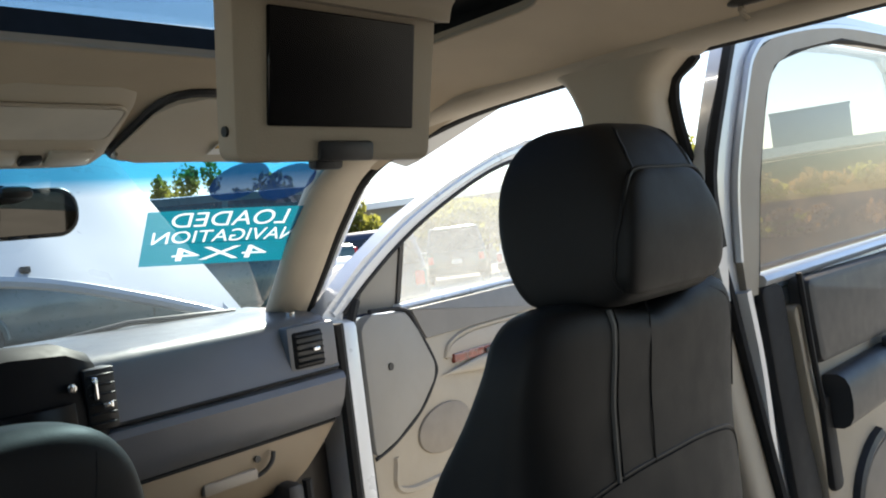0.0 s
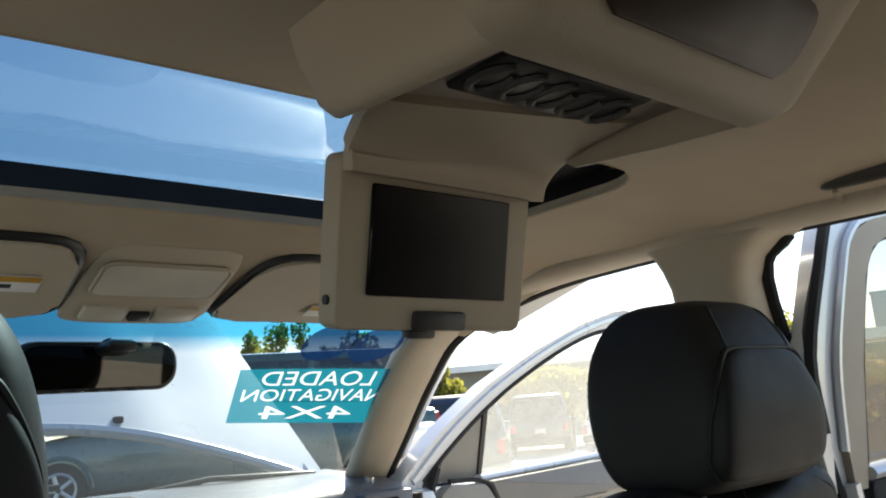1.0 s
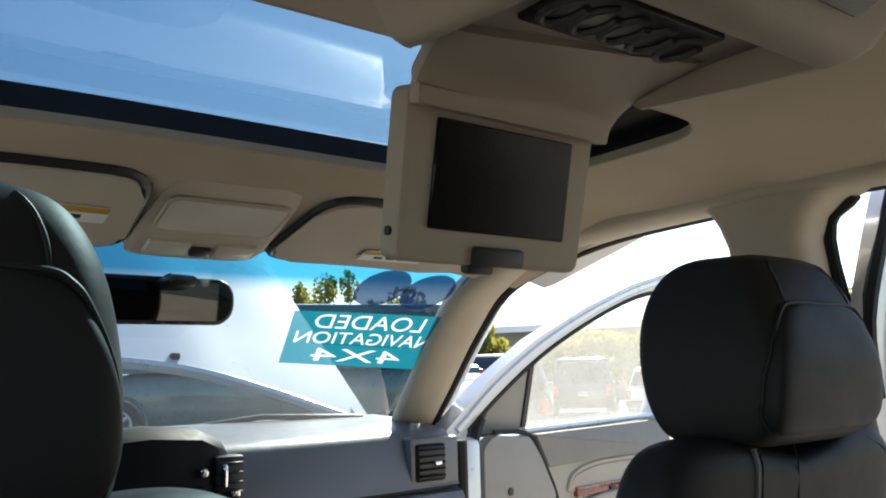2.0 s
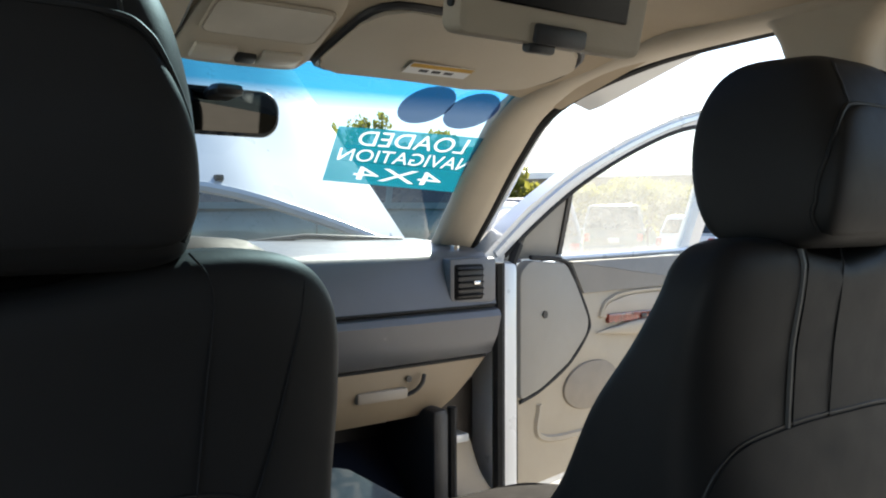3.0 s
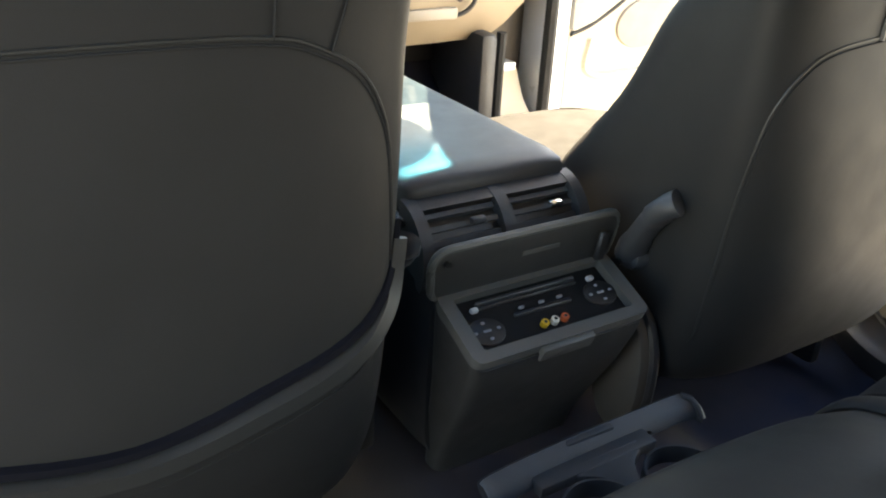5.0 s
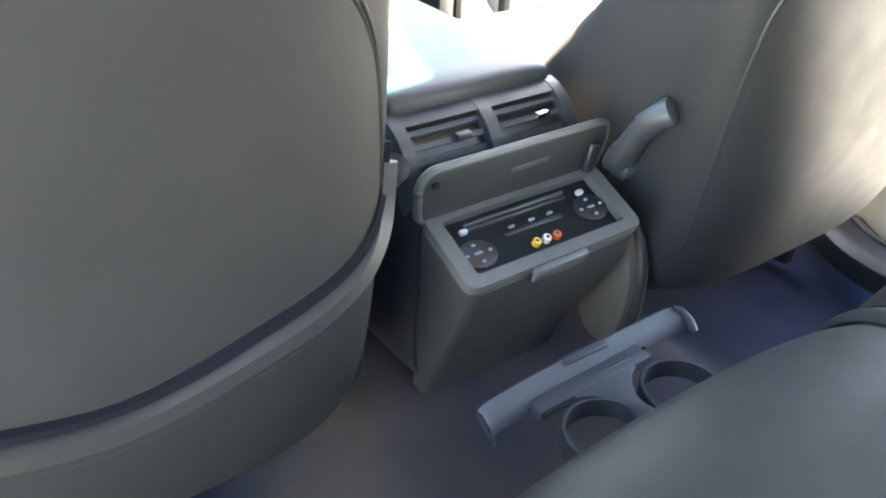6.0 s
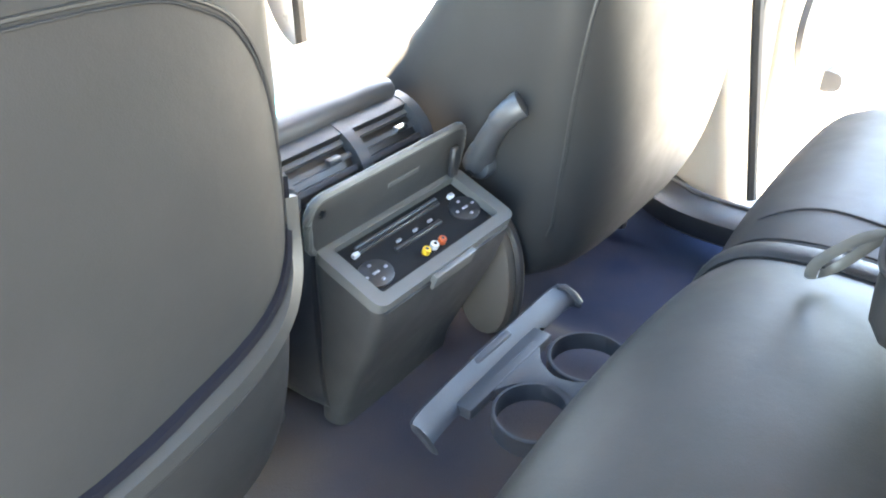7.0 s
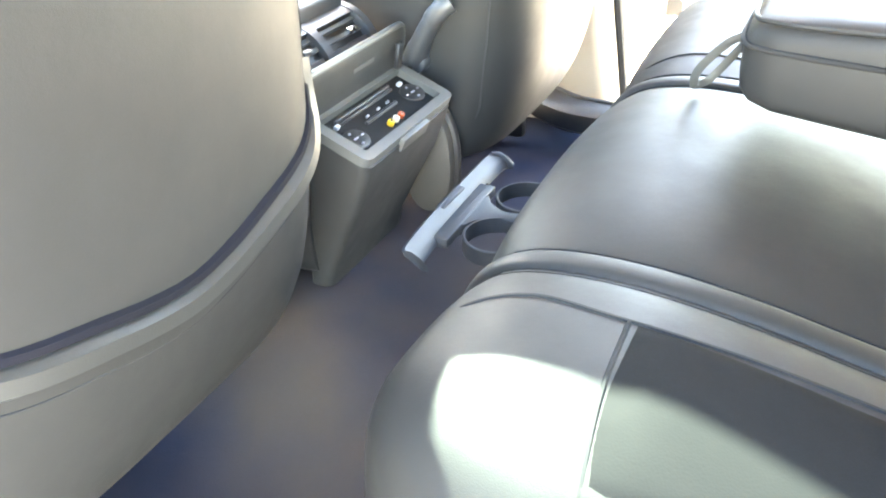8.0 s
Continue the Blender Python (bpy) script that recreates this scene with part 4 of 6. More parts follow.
for x, r, m, pa in ((-0.292, 0.0078, LEATHER, left_c), (0.084, 0.0078, LEATHER, right_c)):
    bench_part("welt", sweep([(x, y, z) for y, z in cushion_profile(-0.206, 0.4455, -0.74)][12:], oval(0.006, 0.0125, 14, 0.8), up=(1, 0, 0)), m, "flat leather welt", pa)
for x in (-0.311, -0.2785):
    bench_part("welt_stitch", wrap_line(x, 0.0010, -0.0015), SEAM, "", left_c)
for x in (0.0695, 0.103):
    bench_part("welt_stitch", wrap_line(x, 0.0010, -0.0015), SEAM, "", right_c)
for xi, xo, c in ((-0.355, -0.49, left_c), (0.150, 0.49, right_c)):
    bench_part("pad_seam", bench_line([(xi, -0.333), ((xi + xo) / 2, -0.336), (xo, -0.345)], 0.0017, 0.0), SEAM, "sunk cross seam", c)
    bench_part("pad_seam", bench_line([(xi - 0.008, -0.222), (xi + 0.006, -0.27), (xi, -0.333), (xi + 0.006, -0.45), (xi + 0.010, -0.60), (xi + 0.012, -0.72)], 0.0017, 0.0), SEAM, "sunk seam", c)
    bench_part("pad_seam", bench_line([(xo, -0.345), (xo * 1.01, -0.50), (xo, -0.72)], 0.0013, 0.0), SEAM, "sunk seam", c)




def inset_pad(x0, x1, y0, y1, n=18):
    """A thin perforated panel laid into the cushion behind its cross seam."""
    prof = sorted((p for p in cushion_profile(-0.206, 0.450, -0.74) if p[1] > 0.30), key=lambda p: p[0])
    loops = []
    for j in range(n + 1):
        y = y0 + (y1 - y0) * j / n
        row = []
        for i in range(n + 1):
            x = x0 + (x1 - x0) * i / n
            edge = min(1.0, 14 * min(i, n - i, j, n - j) / n)
            row.append((x, y, curve_at(prof, y)[0] + bench_puff(x, y) - outer_end(x)[1] + 0.0050 * edge - 0.0005))
        loops.append(row)
    return rings(loops, cap=False, closed=False)


for x0, x1, c in ((-0.489, -0.355, left_c), (0.151, 0.489, right_c)):
    bench_part("inset_pad", inset_pad(x0, x1, -0.70, -0.336), PERFORATED, "perforated leather inset pad", c)


def back_panel(x0, x1, n=10):
    prof = [(-0.68, 0.40), (-0.665, 0.45), (-0.69, 0.60), (-0.73, 0.78), (-0.775, 0.93), (-0.80, 0.975), (-0.85, 0.985), (-0.89, 0.95), (-0.86, 0.40)]
    prof = [(p.x, p.y) for p in smooth_path([(a, b, 0) for a, b in prof], 4)]
    loops = []
    for i in range(n + 1):
        t = i / n
        e = 0.02 * abs(2 * t - 1) ** 5
        loops.append([(x0 + (x1 - x0) * t, y - (e if y > -0.8 else 0), z) for y, z in prof])
    return rings(loops)


for x0, x1, nm in ((-0.66, -0.135, "left_backrest"), (0.135, 0.66, "right_backrest")):
    bench_part(nm, back_panel(x0, x1), LEATHER)
bench_part("center_backrest", block(-0.13, 0.13, -0.90, -0.80, 0.42, 0.97, 0.03), LEATHER_BACK)
bench_part("base", block(-0.52, 0.52, -0.74, -0.30, 0.10, 0.20, 0.02), SLATE_DARK, "dark seat base")

armrest = base("fold_down_seat_rest", "folded-down leather armrest with a pull strap", "armrest", at=(0.024, -0.527, 0.457))


def arm_part(name, bm, mat, label="", parent=None):
    bm.transform(Matrix.Translation((0, 0.55, -0.44)))
    return part(name, bm, mat, parent or armrest, label)


loops = []
for y, w, lo, hi in ((-0.364, 0.085, 0.494, 0.526), (-0.367, 0.102, 0.482, 0.538), (-0.376, 0.113, 0.474, 0.546), (-0.395, 0.118, 0.468, 0.550), (-0.48, 0.120, 0.458, 0.553), (-0.66, 0.120, 0.448, 0.553), (-0.74, 0.118, 0.44, 0.548)):
    loops.append([(a, y, (lo + hi) / 2 + c) for a, c in oval(w, (hi - lo) / 2, 40, 0.34)])
body_a = arm_part("body", rings(loops), LEATHER)
ring_pts = [(-0.119, -0.74), (-0.1210, -0.57), (-0.1200, -0.430), (-0.115, -0.384), (-0.095, -0.3645), (0.0, -0.3625), (0.095, -0.3645), (0.115, -0.384), (0.1200, -0.430), (0.119, -0.74)]
arm_part("side_seam", tube([(p.x, p.y, 0.526 + 0.05 * (p.y + 0.37)) for p in smooth_path([(a, b, 0) for a, b in ring_pts], 6)], 0.0024), SEAM, "dark seam round the side", body_a)
arm_part("top_piping", tube([(p.x * 0.962, p.y - 0.006, 0.5455) for p in smooth_path([(a, b, 0) for a, b in ring_pts], 6)], 0.0022), LEATHER, "stitched top edge", body_a)
strap_path = smooth_path([(-0.030, -0.366, 0.512), (-0.026, -0.345, 0.500), (-0.018, -0.322, 0.470), (-0.010, -0.318, 0.452), (0.004, -0.320, 0.447), (0.016, -0.330, 0.452), (0.016, -0.348, 0.478), (0.012, -0.366, 0.506)], 6)
arm_part("pull_strap", sweep(strap_path, oval(0.0040, 0.0010, 8), up=(1, 0.1, 0.1)), PIPING, "grey pull strap loop")

# ---------------------------------------------------------------- center console
console = base("center_console", "charcoal center console with rear vents and media box", "console", at=(-0.004, 0.262, 0.22))


def con(name, bm, mat, label="", parent=None):
    bm.transform(Matrix.Translation((0, -0.25, -0.20)))
    return part(name, bm, mat, parent or console, label)


loops = []
for y, w, lo, hi in ((0.075, 0.098, 0.19, 0.40), (0.10, 0.103, 0.19, 0.43), (0.20, 0.105, 0.19, 0.45), (0.50, 0.105, 0.19, 0.45), (0.54, 0.11, 0.19, 0.41), (0.90, 0.12, 0.19, 0.42), (0.98, 0.12, 0.19, 0.52)):
    loops.append([(a, y, (lo + hi) / 2 + c) for a, c in oval(w, (hi - lo) / 2, 32, 0.3)])
con("body", rings(loops), SLATE_DARK, "charcoal console body")
loops = []
for y, w, lo, hi in ((0.128, 0.090, 0.461, 0.470), (0.130, 0.094, 0.452, 0.477), (0.137, 0.097, 0.447, 0.482), (0.16, 0.099, 0.445, 0.485), (0.48, 0.099, 0.445, 0.486), (0.505, 0.096, 0.447, 0.482), (0.515, 0.09, 0.455, 0.474)):
    loops.append([(a, y, (lo + hi) / 2 + c) for a, c in oval(w, (hi - lo) / 2, 36, 0.28)])
con("armrest_lid", rings(loops), SLATE, "slate padded armrest lid")
con("lid_gap", tube(smooth_path([(-0.099, 0.45, 0.447), (-0.099, 0.15, 0.446), (-0.09, 0.131, 0.446), (0.09, 0.131, 0.446), (0.099, 0.15, 0.446), (0.099, 0.45, 0.447)], 5), 0.004), BLACK, "dark lid gap")
# barrel vents
BY, BZ, BR = 0.138, 0.412, 0.050
def barrel(x0, x1, r, a0, a1, n=10):
    loops = []
    for x in (x0, x1):
        arc = [(x, BY - r * math.cos(radians(a0 + (a1 - a0) * i / n)), BZ + r * math.sin(radians(a0 + (a1 - a0) * i / n))) for i in range(n + 1)]
        loops.append(arc + [(x, BY, BZ)])
    return rings(loops)


con("vent_drum", barrel(-0.095, 0.095, BR - 0.008, -20, 80), BLACK, "black vent drum")
con("vent_top_rim", barrel(-0.097, 0.097, BR + 0.004, 62, 84), SLATE_DARK)
for x0, x1 in ((-0.101, -0.088), (-0.006, 0.008), (0.088, 0.101)):
    con("vent_rib", barrel(x0, x1, BR + 0.005, -30, 84), SLATE, "curved slate vent rib")
for x0, x1 in ((-0.087, -0.007), (0.009, 0.087)):
    v = con("rear_vent", barrel(x0, x1, BR - 0.006, -20, 78), BLACK, "rear air vent")
    for a in (-8, 8, 24, 40, 56):
        con("slat", barrel(x0 + 0.001, x1 - 0.001, BR, a - 3.2, a + 3.2, 2), SLATE, "", v)
    xm = (x0 + x1) / 2 + 0.014
    m = Matrix.Translation((xm, BY - (BR + 0.002) * math.cos(radians(40)), BZ + (BR + 0.002) * math.sin(radians(40))))
    con("thumb_tab", block(-0.008, 0.008, -0.004, 0.004, -0.003, 0.004, 0.002, 2, m), CHROME if x0 > 0 else SLATE, "vent adjuster tab", v)

# media box: slanted rim, black panel, open flap
sm = Matrix(((1, 0, 0, 0), (0, 0.922, -0.387, 0), (0, 0.387, 0.922, 0.36), (0, 0, 0, 1)))
box = base("media_box", "open slate media box with jacks and buttons", "media box", at=(-0.004, 0.030, 0.221))


def med(name, bm, mat, label="", parent=None, smooth=True):
    bm.transform(Matrix.Translation((0, -0.03, -0.20)))
    return part(name, bm, mat, parent or box, label, smooth)


loops = []
for z, y, w, d in ((0.355, 0.0, 0.102, 0.08), (0.34, 0.004, 0.101, 0.078), (0.30, 0.020, 0.098, 0.066), (0.25, 0.046, 0.094, 0.05), (0.205, 0.068, 0.090, 0.035), (0.16, 0.078, 0.088, 0.03)):
    o = rounded(2 * w, d, 0.012, 4)
    loops.append([(a, y + d / 2 + b, z + (0.40 * (d / 2 + b) if z > 0.35 else 0.28 * (d / 2 + b) if z > 0.33 else 0)) for a, b in o])
med("shell", rings(loops), BOXPLASTIC, "slate box shell")
outer = rounded(0.206, 0.082, 0.010, 4, 0, 0.041)
inner = rounded(0.176, 0.060, 0.003, 4, 0, 0.042)
med("rim", frame_plate(outer, inner, 0.011, sm @ Matrix.Translation((0, 0, -0.004))), PIPING, "grey box rim")
med("notch", block(-0.032, 0.030, -0.006, 0.004, -0.013, 0.004, 0.002, 2, sm), PIPING, "finger notch in the rim")
med("control_panel", block(-0.089, 0.089, 0.010, 0.074, -0.02, -0.002, 0.002, 1, sm), PANEL, "black control panel")
med("disc_slot", block(-0.066, 0.052, 0.058, 0.0615, -0.003, 0.001, 0.001, 1, sm), SLATE_DARK, "disc slot")
med("slot_lip", block(-0.066, 0.052, 0.0625, 0.066, -0.003, 0.0025, 0.001, 1, sm), SLATE, "slot lip")
med("key_bar", block(-0.034, 0.034, 0.040, 0.0445, -0.003, 0.001, 0.001, 1, sm), SLATE_DARK, "long key bar")
YELLOW = material("yellow_jack", (0.55, 0.30, 0.02), 0.4)
RED = material("red_jack", (0.42, 0.07, 0.02), 0.4)
IVORY = material("ivory_jack", (0.52, 0.46, 0.40), 0.4)
for x, mt, nm in ((-0.011, YELLOW, "yellow video jack"), (0.001, IVORY, "white audio jack"), (0.013, RED, "red audio jack")):
    j = med("jack", tube([sm @ Vector((x, 0.024, -0.003)), sm @ Vector((x, 0.024, 0.0035))], 0.0040, 14, up=(1, 0, 0)), mt, nm)
    med("pin", tube([sm @ Vector((x, 0.024, 0.003)), sm @ Vector((x, 0.024, 0.0042))], 0.0018, 8, up=(1, 0, 0)), CHROME, "", j)
GREYKEY = material("grey_key", (0.17, 0.17, 0.19), 0.5)
PALEKEY = material("pale_key", (0.34, 0.34, 0.35), 0.5)
for sx in (-1, 1):
    cx, cy = sx * 0.070, 0.034 if sx < 0 else 0.040
    pad = med("button_pad", plate(oval(0.019, 0.015, 28), 0.003, sm @ Matrix.Translation((cx, cy, -0.003)), 0.001), BLACK, "round key pad")
    for dx, dy in ((0, 0.009), (0, -0.009), (0.0125, 0), (-0.0125, 0)):
        med("key", block(cx + dx - 0.0018, cx + dx + 0.0018, cy + dy - 0.0013, cy + dy + 0.0013, -0.001, 0.0016, 0.0005, 1, sm), GREYKEY, "", pad)
    med("key", block(cx - 0.004, cx + 0.004, cy - 0.0012, cy + 0.0012, -0.001, 0.0014, 0.0004, 1, sm), GREYKEY, "", pad)
    med("power_key", block(sx * 0.070 - 0.004, sx * 0.070 + 0.004, 0.0565, 0.0615, -0.003, 0.002, 0.001, 1, sm), PALEKEY, "pale power key")
for x in (-0.022, 0.002, 0.024):
    med("small_key", block(x - 0.003, x + 0.003, 0.0475, 0.050, -0.003, 0.0008, 0.0005, 1, sm), GREYKEY, "small grey key")
fm = Matrix.Translation((0, 0.078, 0.394)) @ Matrix.Rotation(radians(98), 4, "X")
flap = med("flap", plate(soft_outline([(-0.106, 0.0), (0.104, 0.0), (0.110, 0.035), (0.106, 0.052), (-0.100, 0.052), (-0.110, 0.040)], 0.012), 0.008, fm, 0.002), BOXPLASTIC, "raised slate flap")
med("flap_rim", tube([fm @ Vector((a, b, 0.004)) for a, b in soft_outline([(-0.106, 0.0), (-0.110, 0.040), (-0.100, 0.052), (0.106, 0.052), (0.110, 0.035), (0.104, 0.0)], 0.012)], 0.0045, 8), PIPING, "grey flap edge", flap)
med("flap_mark", block(-0.010, 0.035, 0.028, 0.033, 0.0075, 0.0085, 0.0003, 1, fm), PIPING, "small embossed bar", flap)
med("flap_arm", block(0.084, 0.096, -0.002, 0.035, 0.007, 0.014, 0.002, 1, fm), SLATE_DARK, "hinge arm", flap)
med("flap_bump", tube([fm @ Vector((-0.096, 0.040, 0.006)), fm @ Vector((-0.096, 0.040, 0.011))], 0.0035, 8, up=(1, 0, 0)), BLACK, "rubber bumper", flap)
med("lower_vent", block(-0.085, -0.055, 0.066, 0.085, 0.215, 0.235, 0.003), BLACK, "dark slot low in the box")

# ---------------------------------------------------------------- pull-out cup holder
cup = base("cup_holder", "pulled-out slate double cup holder under the bench", "cup holder", at=(-0.022, -0.144, 0.276))
CZ = 0.258


def cupp(name, bm, mat, label="", parent=None):
    bm.transform(Matrix.Translation((0, 0.12, -0.24)))
    return part(name, bm, mat, parent or cup, label)


lip = smooth_path([(-0.112, -0.044, CZ), (-0.106, -0.034, CZ), (-0.05, -0.029, CZ), (0.015, -0.027, CZ), (0.075, -0.026, CZ), (0.134, -0.027, CZ), (0.142, -0.036, CZ)], 5)
cupp("front_lip", rings([[(p.x, p.y + a, p.z + b) for a, b in ((0.0075, 0.008), (0.0095, 0.013), (0.006, 0.0155), (-0.004, 0.010), (-0.0115, 0.002), (-0.0135, -0.002), (-0.0115, -0.005), (-0.005, 0.000), (0.002, 0.005))] for p in lip]), CUPPLASTIC, "broad slate front lip")
cupp("end_rim", tube([(0.136, -0.022, CZ + 0.014), (0.1425, -0.029, CZ + 0.013), (0.1450, -0.039, CZ + 0.006), (0.1440, -0.047, CZ - 0.001)], 0.0035), CUPPLASTIC, "rounded end rim of the lip")
cupp("lip_shelf", block(-0.062, 0.075, -0.054, -0.029, CZ - 0.007, CZ + 0.0055, 0.003), CUPPLASTIC)
cupp("lip_ridge", tube([(-0.055, -0.0455, CZ + 0.003), (0.055, -0.0445, CZ + 0.004)], 0.0022), CUPPLASTIC, "raised ridge behind the lip")
cupp("grip", block(-0.015, 0.045, -0.028, -0.016, CZ + 0.004, CZ + 0.015, 0.004), CUPPLASTIC, "finger grip")
neck = soft_outline([(-0.060, -0.040), (-0.032, -0.050), (-0.006, -0.064), (0.007, -0.086), (0.002, -0.108), (-0.020, -0.126), (-0.060, -0.138), (-0.075, -0.24), (0.105, -0.24), (0.09, -0.138), (0.050, -0.126), (0.028, -0.108), (0.023, -0.086), (0.036, -0.064), (0.060, -0.050), (0.085, -0.040)], 0.008)
cupp("tray", plate(neck, 0.012, Matrix.Translation((0, 0, CZ - 0.008)), 0.003), CUPPLASTIC, "slate tray neck")
for s in (-1, 1):
    cx, cy = 0.020 + s * 0.047, -0.098
    ring = [(cx + 0.037 * math.cos(a / 20 * math.pi), cy + 0.037 * math.sin(a / 20 * math.pi), CZ - 0.004) for a in range(41)]
    cupp("ring", sweep(ring, [(-0.002, -0.011), (0.0015, -0.011), (0.0015, 0.007), (0.0005, 0.008), (-0.0015, 0.008), (-0.002, 0.006)]), CUPPLASTIC, "round cup ring")
# ---------------------------------------------------------------- overhead media console and drop-down screen
over = base("overhead_media_console", "beige overhead console with a drop-down screen", "overhead screen", at=(-0.046, -0.222, 1.132))


def ovr(name, bm, mat, label="", parent=None):
    bm.transform(Matrix.Translation((0, 0.28, -1.14)))
    return part(name, bm, mat, parent or over, label)


for s in (-1, 1):
    loops = []
    for y, lo in ((-0.176, 1.120), (-0.180, 1.108), (-0.190, 1.1005), (-0.21, 1.098), (-0.27, 1.092), (-0.34, 1.087)):
        loops.append([(s * a, y, z) for a, z in ((0.131, 1.158), (0.125, 1.135), (0.118, lo + 0.010), (0.1145, lo + 0.003), (0.110, lo), (0.106, lo), (0.103, lo + 0.004), (0.103, 1.158))])
    ovr("cheek", rings(loops), OVERHEAD, "beige side cheek")
loops = []
for x, k in ((-0.131, 0.0), (-0.126, 0.5), (-0.117, 0.85), (-0.105, 1), (0, 1), (0.105, 1), (0.117, 0.85), (0.126, 0.5), (0.131, 0.0)):
    e = 1 - k
    loops.append([(x, y, z) for y, z in ((-0.325, 1.158), (-0.325, 1.10 + 0.02 * e), (-0.327, 1.089 + 0.025 * e), (-0.332, 1.085 + 0.027 * e), (-0.348, 1.085 + 0.027 * e), (-0.358, 1.088 + 0.027 * e), (-0.366, 1.096 + 0.022 * e), (-0.408, 1.152), (-0.412, 1.160))])
ovr("rear_block", rings(loops), OVERHEAD, "beige sloping rear block")
ovr("well_roof", block(-0.105, 0.105, -0.328, -0.185, 1.113, 1.158, 0.003), TAUPE, "taupe roof of the screen well")
lens = smooth_path([(-0.072, 0.004, 0), (-0.082, 0.012, 0), (-0.088, 0.030, 0), (-0.080, 0.050, 0), (0.0, 0.054, 0), (0.080, 0.050, 0), (0.088, 0.030, 0), (0.082, 0.012, 0), (0.072, 0.004, 0)], 4)
lm = Matrix(((1, 0, 0, 0), (0, -0.6, -0.8, -0.3665), (0, 0.8, -0.6, 1.0945), (0, 0, 0, 1)))
ovr("infrared_lens", plate([(p.x, p.y) for p in lens][::-1], 0.003, lm, 0.001), SMOKED, "smoked brown lens panel")
sp = ovr("speaker_slot", block(-0.066, 0.066, -0.294, -0.242, 1.109, 1.1145, 0.002), BLACK, "black perforated slot in the well")
for k in range(5):
    u = -0.052 + 0.026 * k
    ovr("clip_loop", tube([(u + 0.011 * math.cos(a / 6 * math.pi), -0.268 + 0.018 * math.sin(a / 6 * math.pi), 1.1085) for a in range(-1, 10)], 0.0028), PIPING, "pale moulded loop", sp)

# screen: pivots at the front of the well, leaning slightly forwards at the foot
def screen_m():
    top, low = Vector((0.017, -0.147, 1.108)), Vector((0.017, -0.119, 0.9775))
    v = (top - low).normalized()
    u = Vector((1, 0, 0))
    w = u.cross(v)
    m = Matrix.Identity(4)
    for i, c in enumerate((u, v, w, low)):
        for k in range(3):
            m[k][i] = c[k]
    return m


SM = screen_m()
scr = ovr("screen_panel", plate(soft_outline([(-0.089, 0.004), (0.088, 0.004), (0.092, 0.126), (-0.092, 0.126)], 0.010), 0.020, SM @ Matrix.Translation((0, 0, -0.022)), 0.005), OVERHEAD, "beige screen surround")
ovr("lcd", block(-0.0655, 0.0655, 0.0285, 0.1060, -0.003, 0.0008, 0.001, 1, SM), SCREEN, "switched-off dark screen", scr)
ovr("latch", block(-0.024, 0.026, 0.0045, 0.019, -0.004, 0.002, 0.003, 2, SM), SLATE_DARK, "dark latch tab", scr)
ovr("latch_lip", block(-0.024, 0.002, -0.002, 0.008, -0.014, -0.004, 0.003, 2, SM), SLATE_DARK, "", scr)
ovr("peg_hole", tube([SM @ Vector((-0.087, 0.024, -0.012)), SM @ Vector((-0.0915, 0.024, -0.012))], 0.0035, 10), BLACK, "round peg hole", scr)
hinge = smooth_path([(0.017, -0.148, 1.084), (0.017, -0.152, 1.096), (0.016, -0.164, 1.106), (0.010, -0.195, 1.114), (0.0, -0.236, 1.117)], 5)
ovr("hinge_cover", sweep(hinge, [(b, a) for a, b in oval(0.092, 0.009, 28, 0.3)], up=(1, 0, 0), scales=[1.0 + 0.06 * i / (len(hinge) - 1) for i in range(len(hinge))]), OVERHEAD, "curved beige hinge cover", scr)

# ---------------------------------------------------------------- map light console, visors and mirror
mapc = base("map_light_console", "beige map light console above the mirror", "map light", at=(0, 0.53, 1.12))


loops = []
for y, w, d in ((0.452, 0.070, 0.0), (0.462, 0.088, 0.002), (0.50, 0.096, 0.005), (0.56, 0.100, 0.010), (0.625, 0.102, 0.017), (0.650, 0.098, 0.015), (0.662, 0.078, 0.004)):
    loops.append([(a - 0.004, y, roof_z(0, y) + 0.01 - (d + 0.010) / 2 + c) for a, c in oval(w, (d + 0.012) / 2, 28, 0.55)])
bm = rings(loops)
bm.transform(Matrix.Translation((0, -0.53, -1.12)))
part("housing", bm, KHAKI, mapc)
LAMP = material("frosted_lamp_cover", (0.62, 0.56, 0.47), 0.35)


def under_roof(x, y, drop):
    """A flat place under the sloping front of the headliner, in the console's own measure."""
    return Matrix.Translation((x, y - 0.53, roof_z(0, y) - drop - 1.12)) @ Matrix.Rotation(-math.atan(0.33), 4, "X")


part("lens_panel", plate(rounded(0.162, 0.080, 0.014, 5), 0.004, under_roof(-0.004, 0.528, 0.0120), 0.0015), LAMP, mapc, "frosted dome lamp cover")
part("lens_rim", tube([under_roof(-0.004, 0.528, 0.0100) @ Vector((a, b, 0)) for a, b in rounded(0.168, 0.086, 0.016, 5)] + [under_roof(-0.004, 0.528, 0.0100) @ Vector((0.084, 0.027, 0))], 0.0022, 6), KHAKI, mapc, "moulded rim round the lamp cover")
for x in (-0.052, 0.046):
    part("map_lamp", block(-0.030, 0.030, -0.020, 0.018, -0.006, 0.004, 0.003, 2, under_roof(x, 0.615, 0.0150)), LAMP, mapc, "frosted reading lamp")
part("switch", block(-0.014, 0.014, -0.010, 0.010, -0.009, 0.004, 0.003, 2, under_roof(-0.004, 0.618, 0.0150)), SLATE_DARK, mapc, "dark switch")


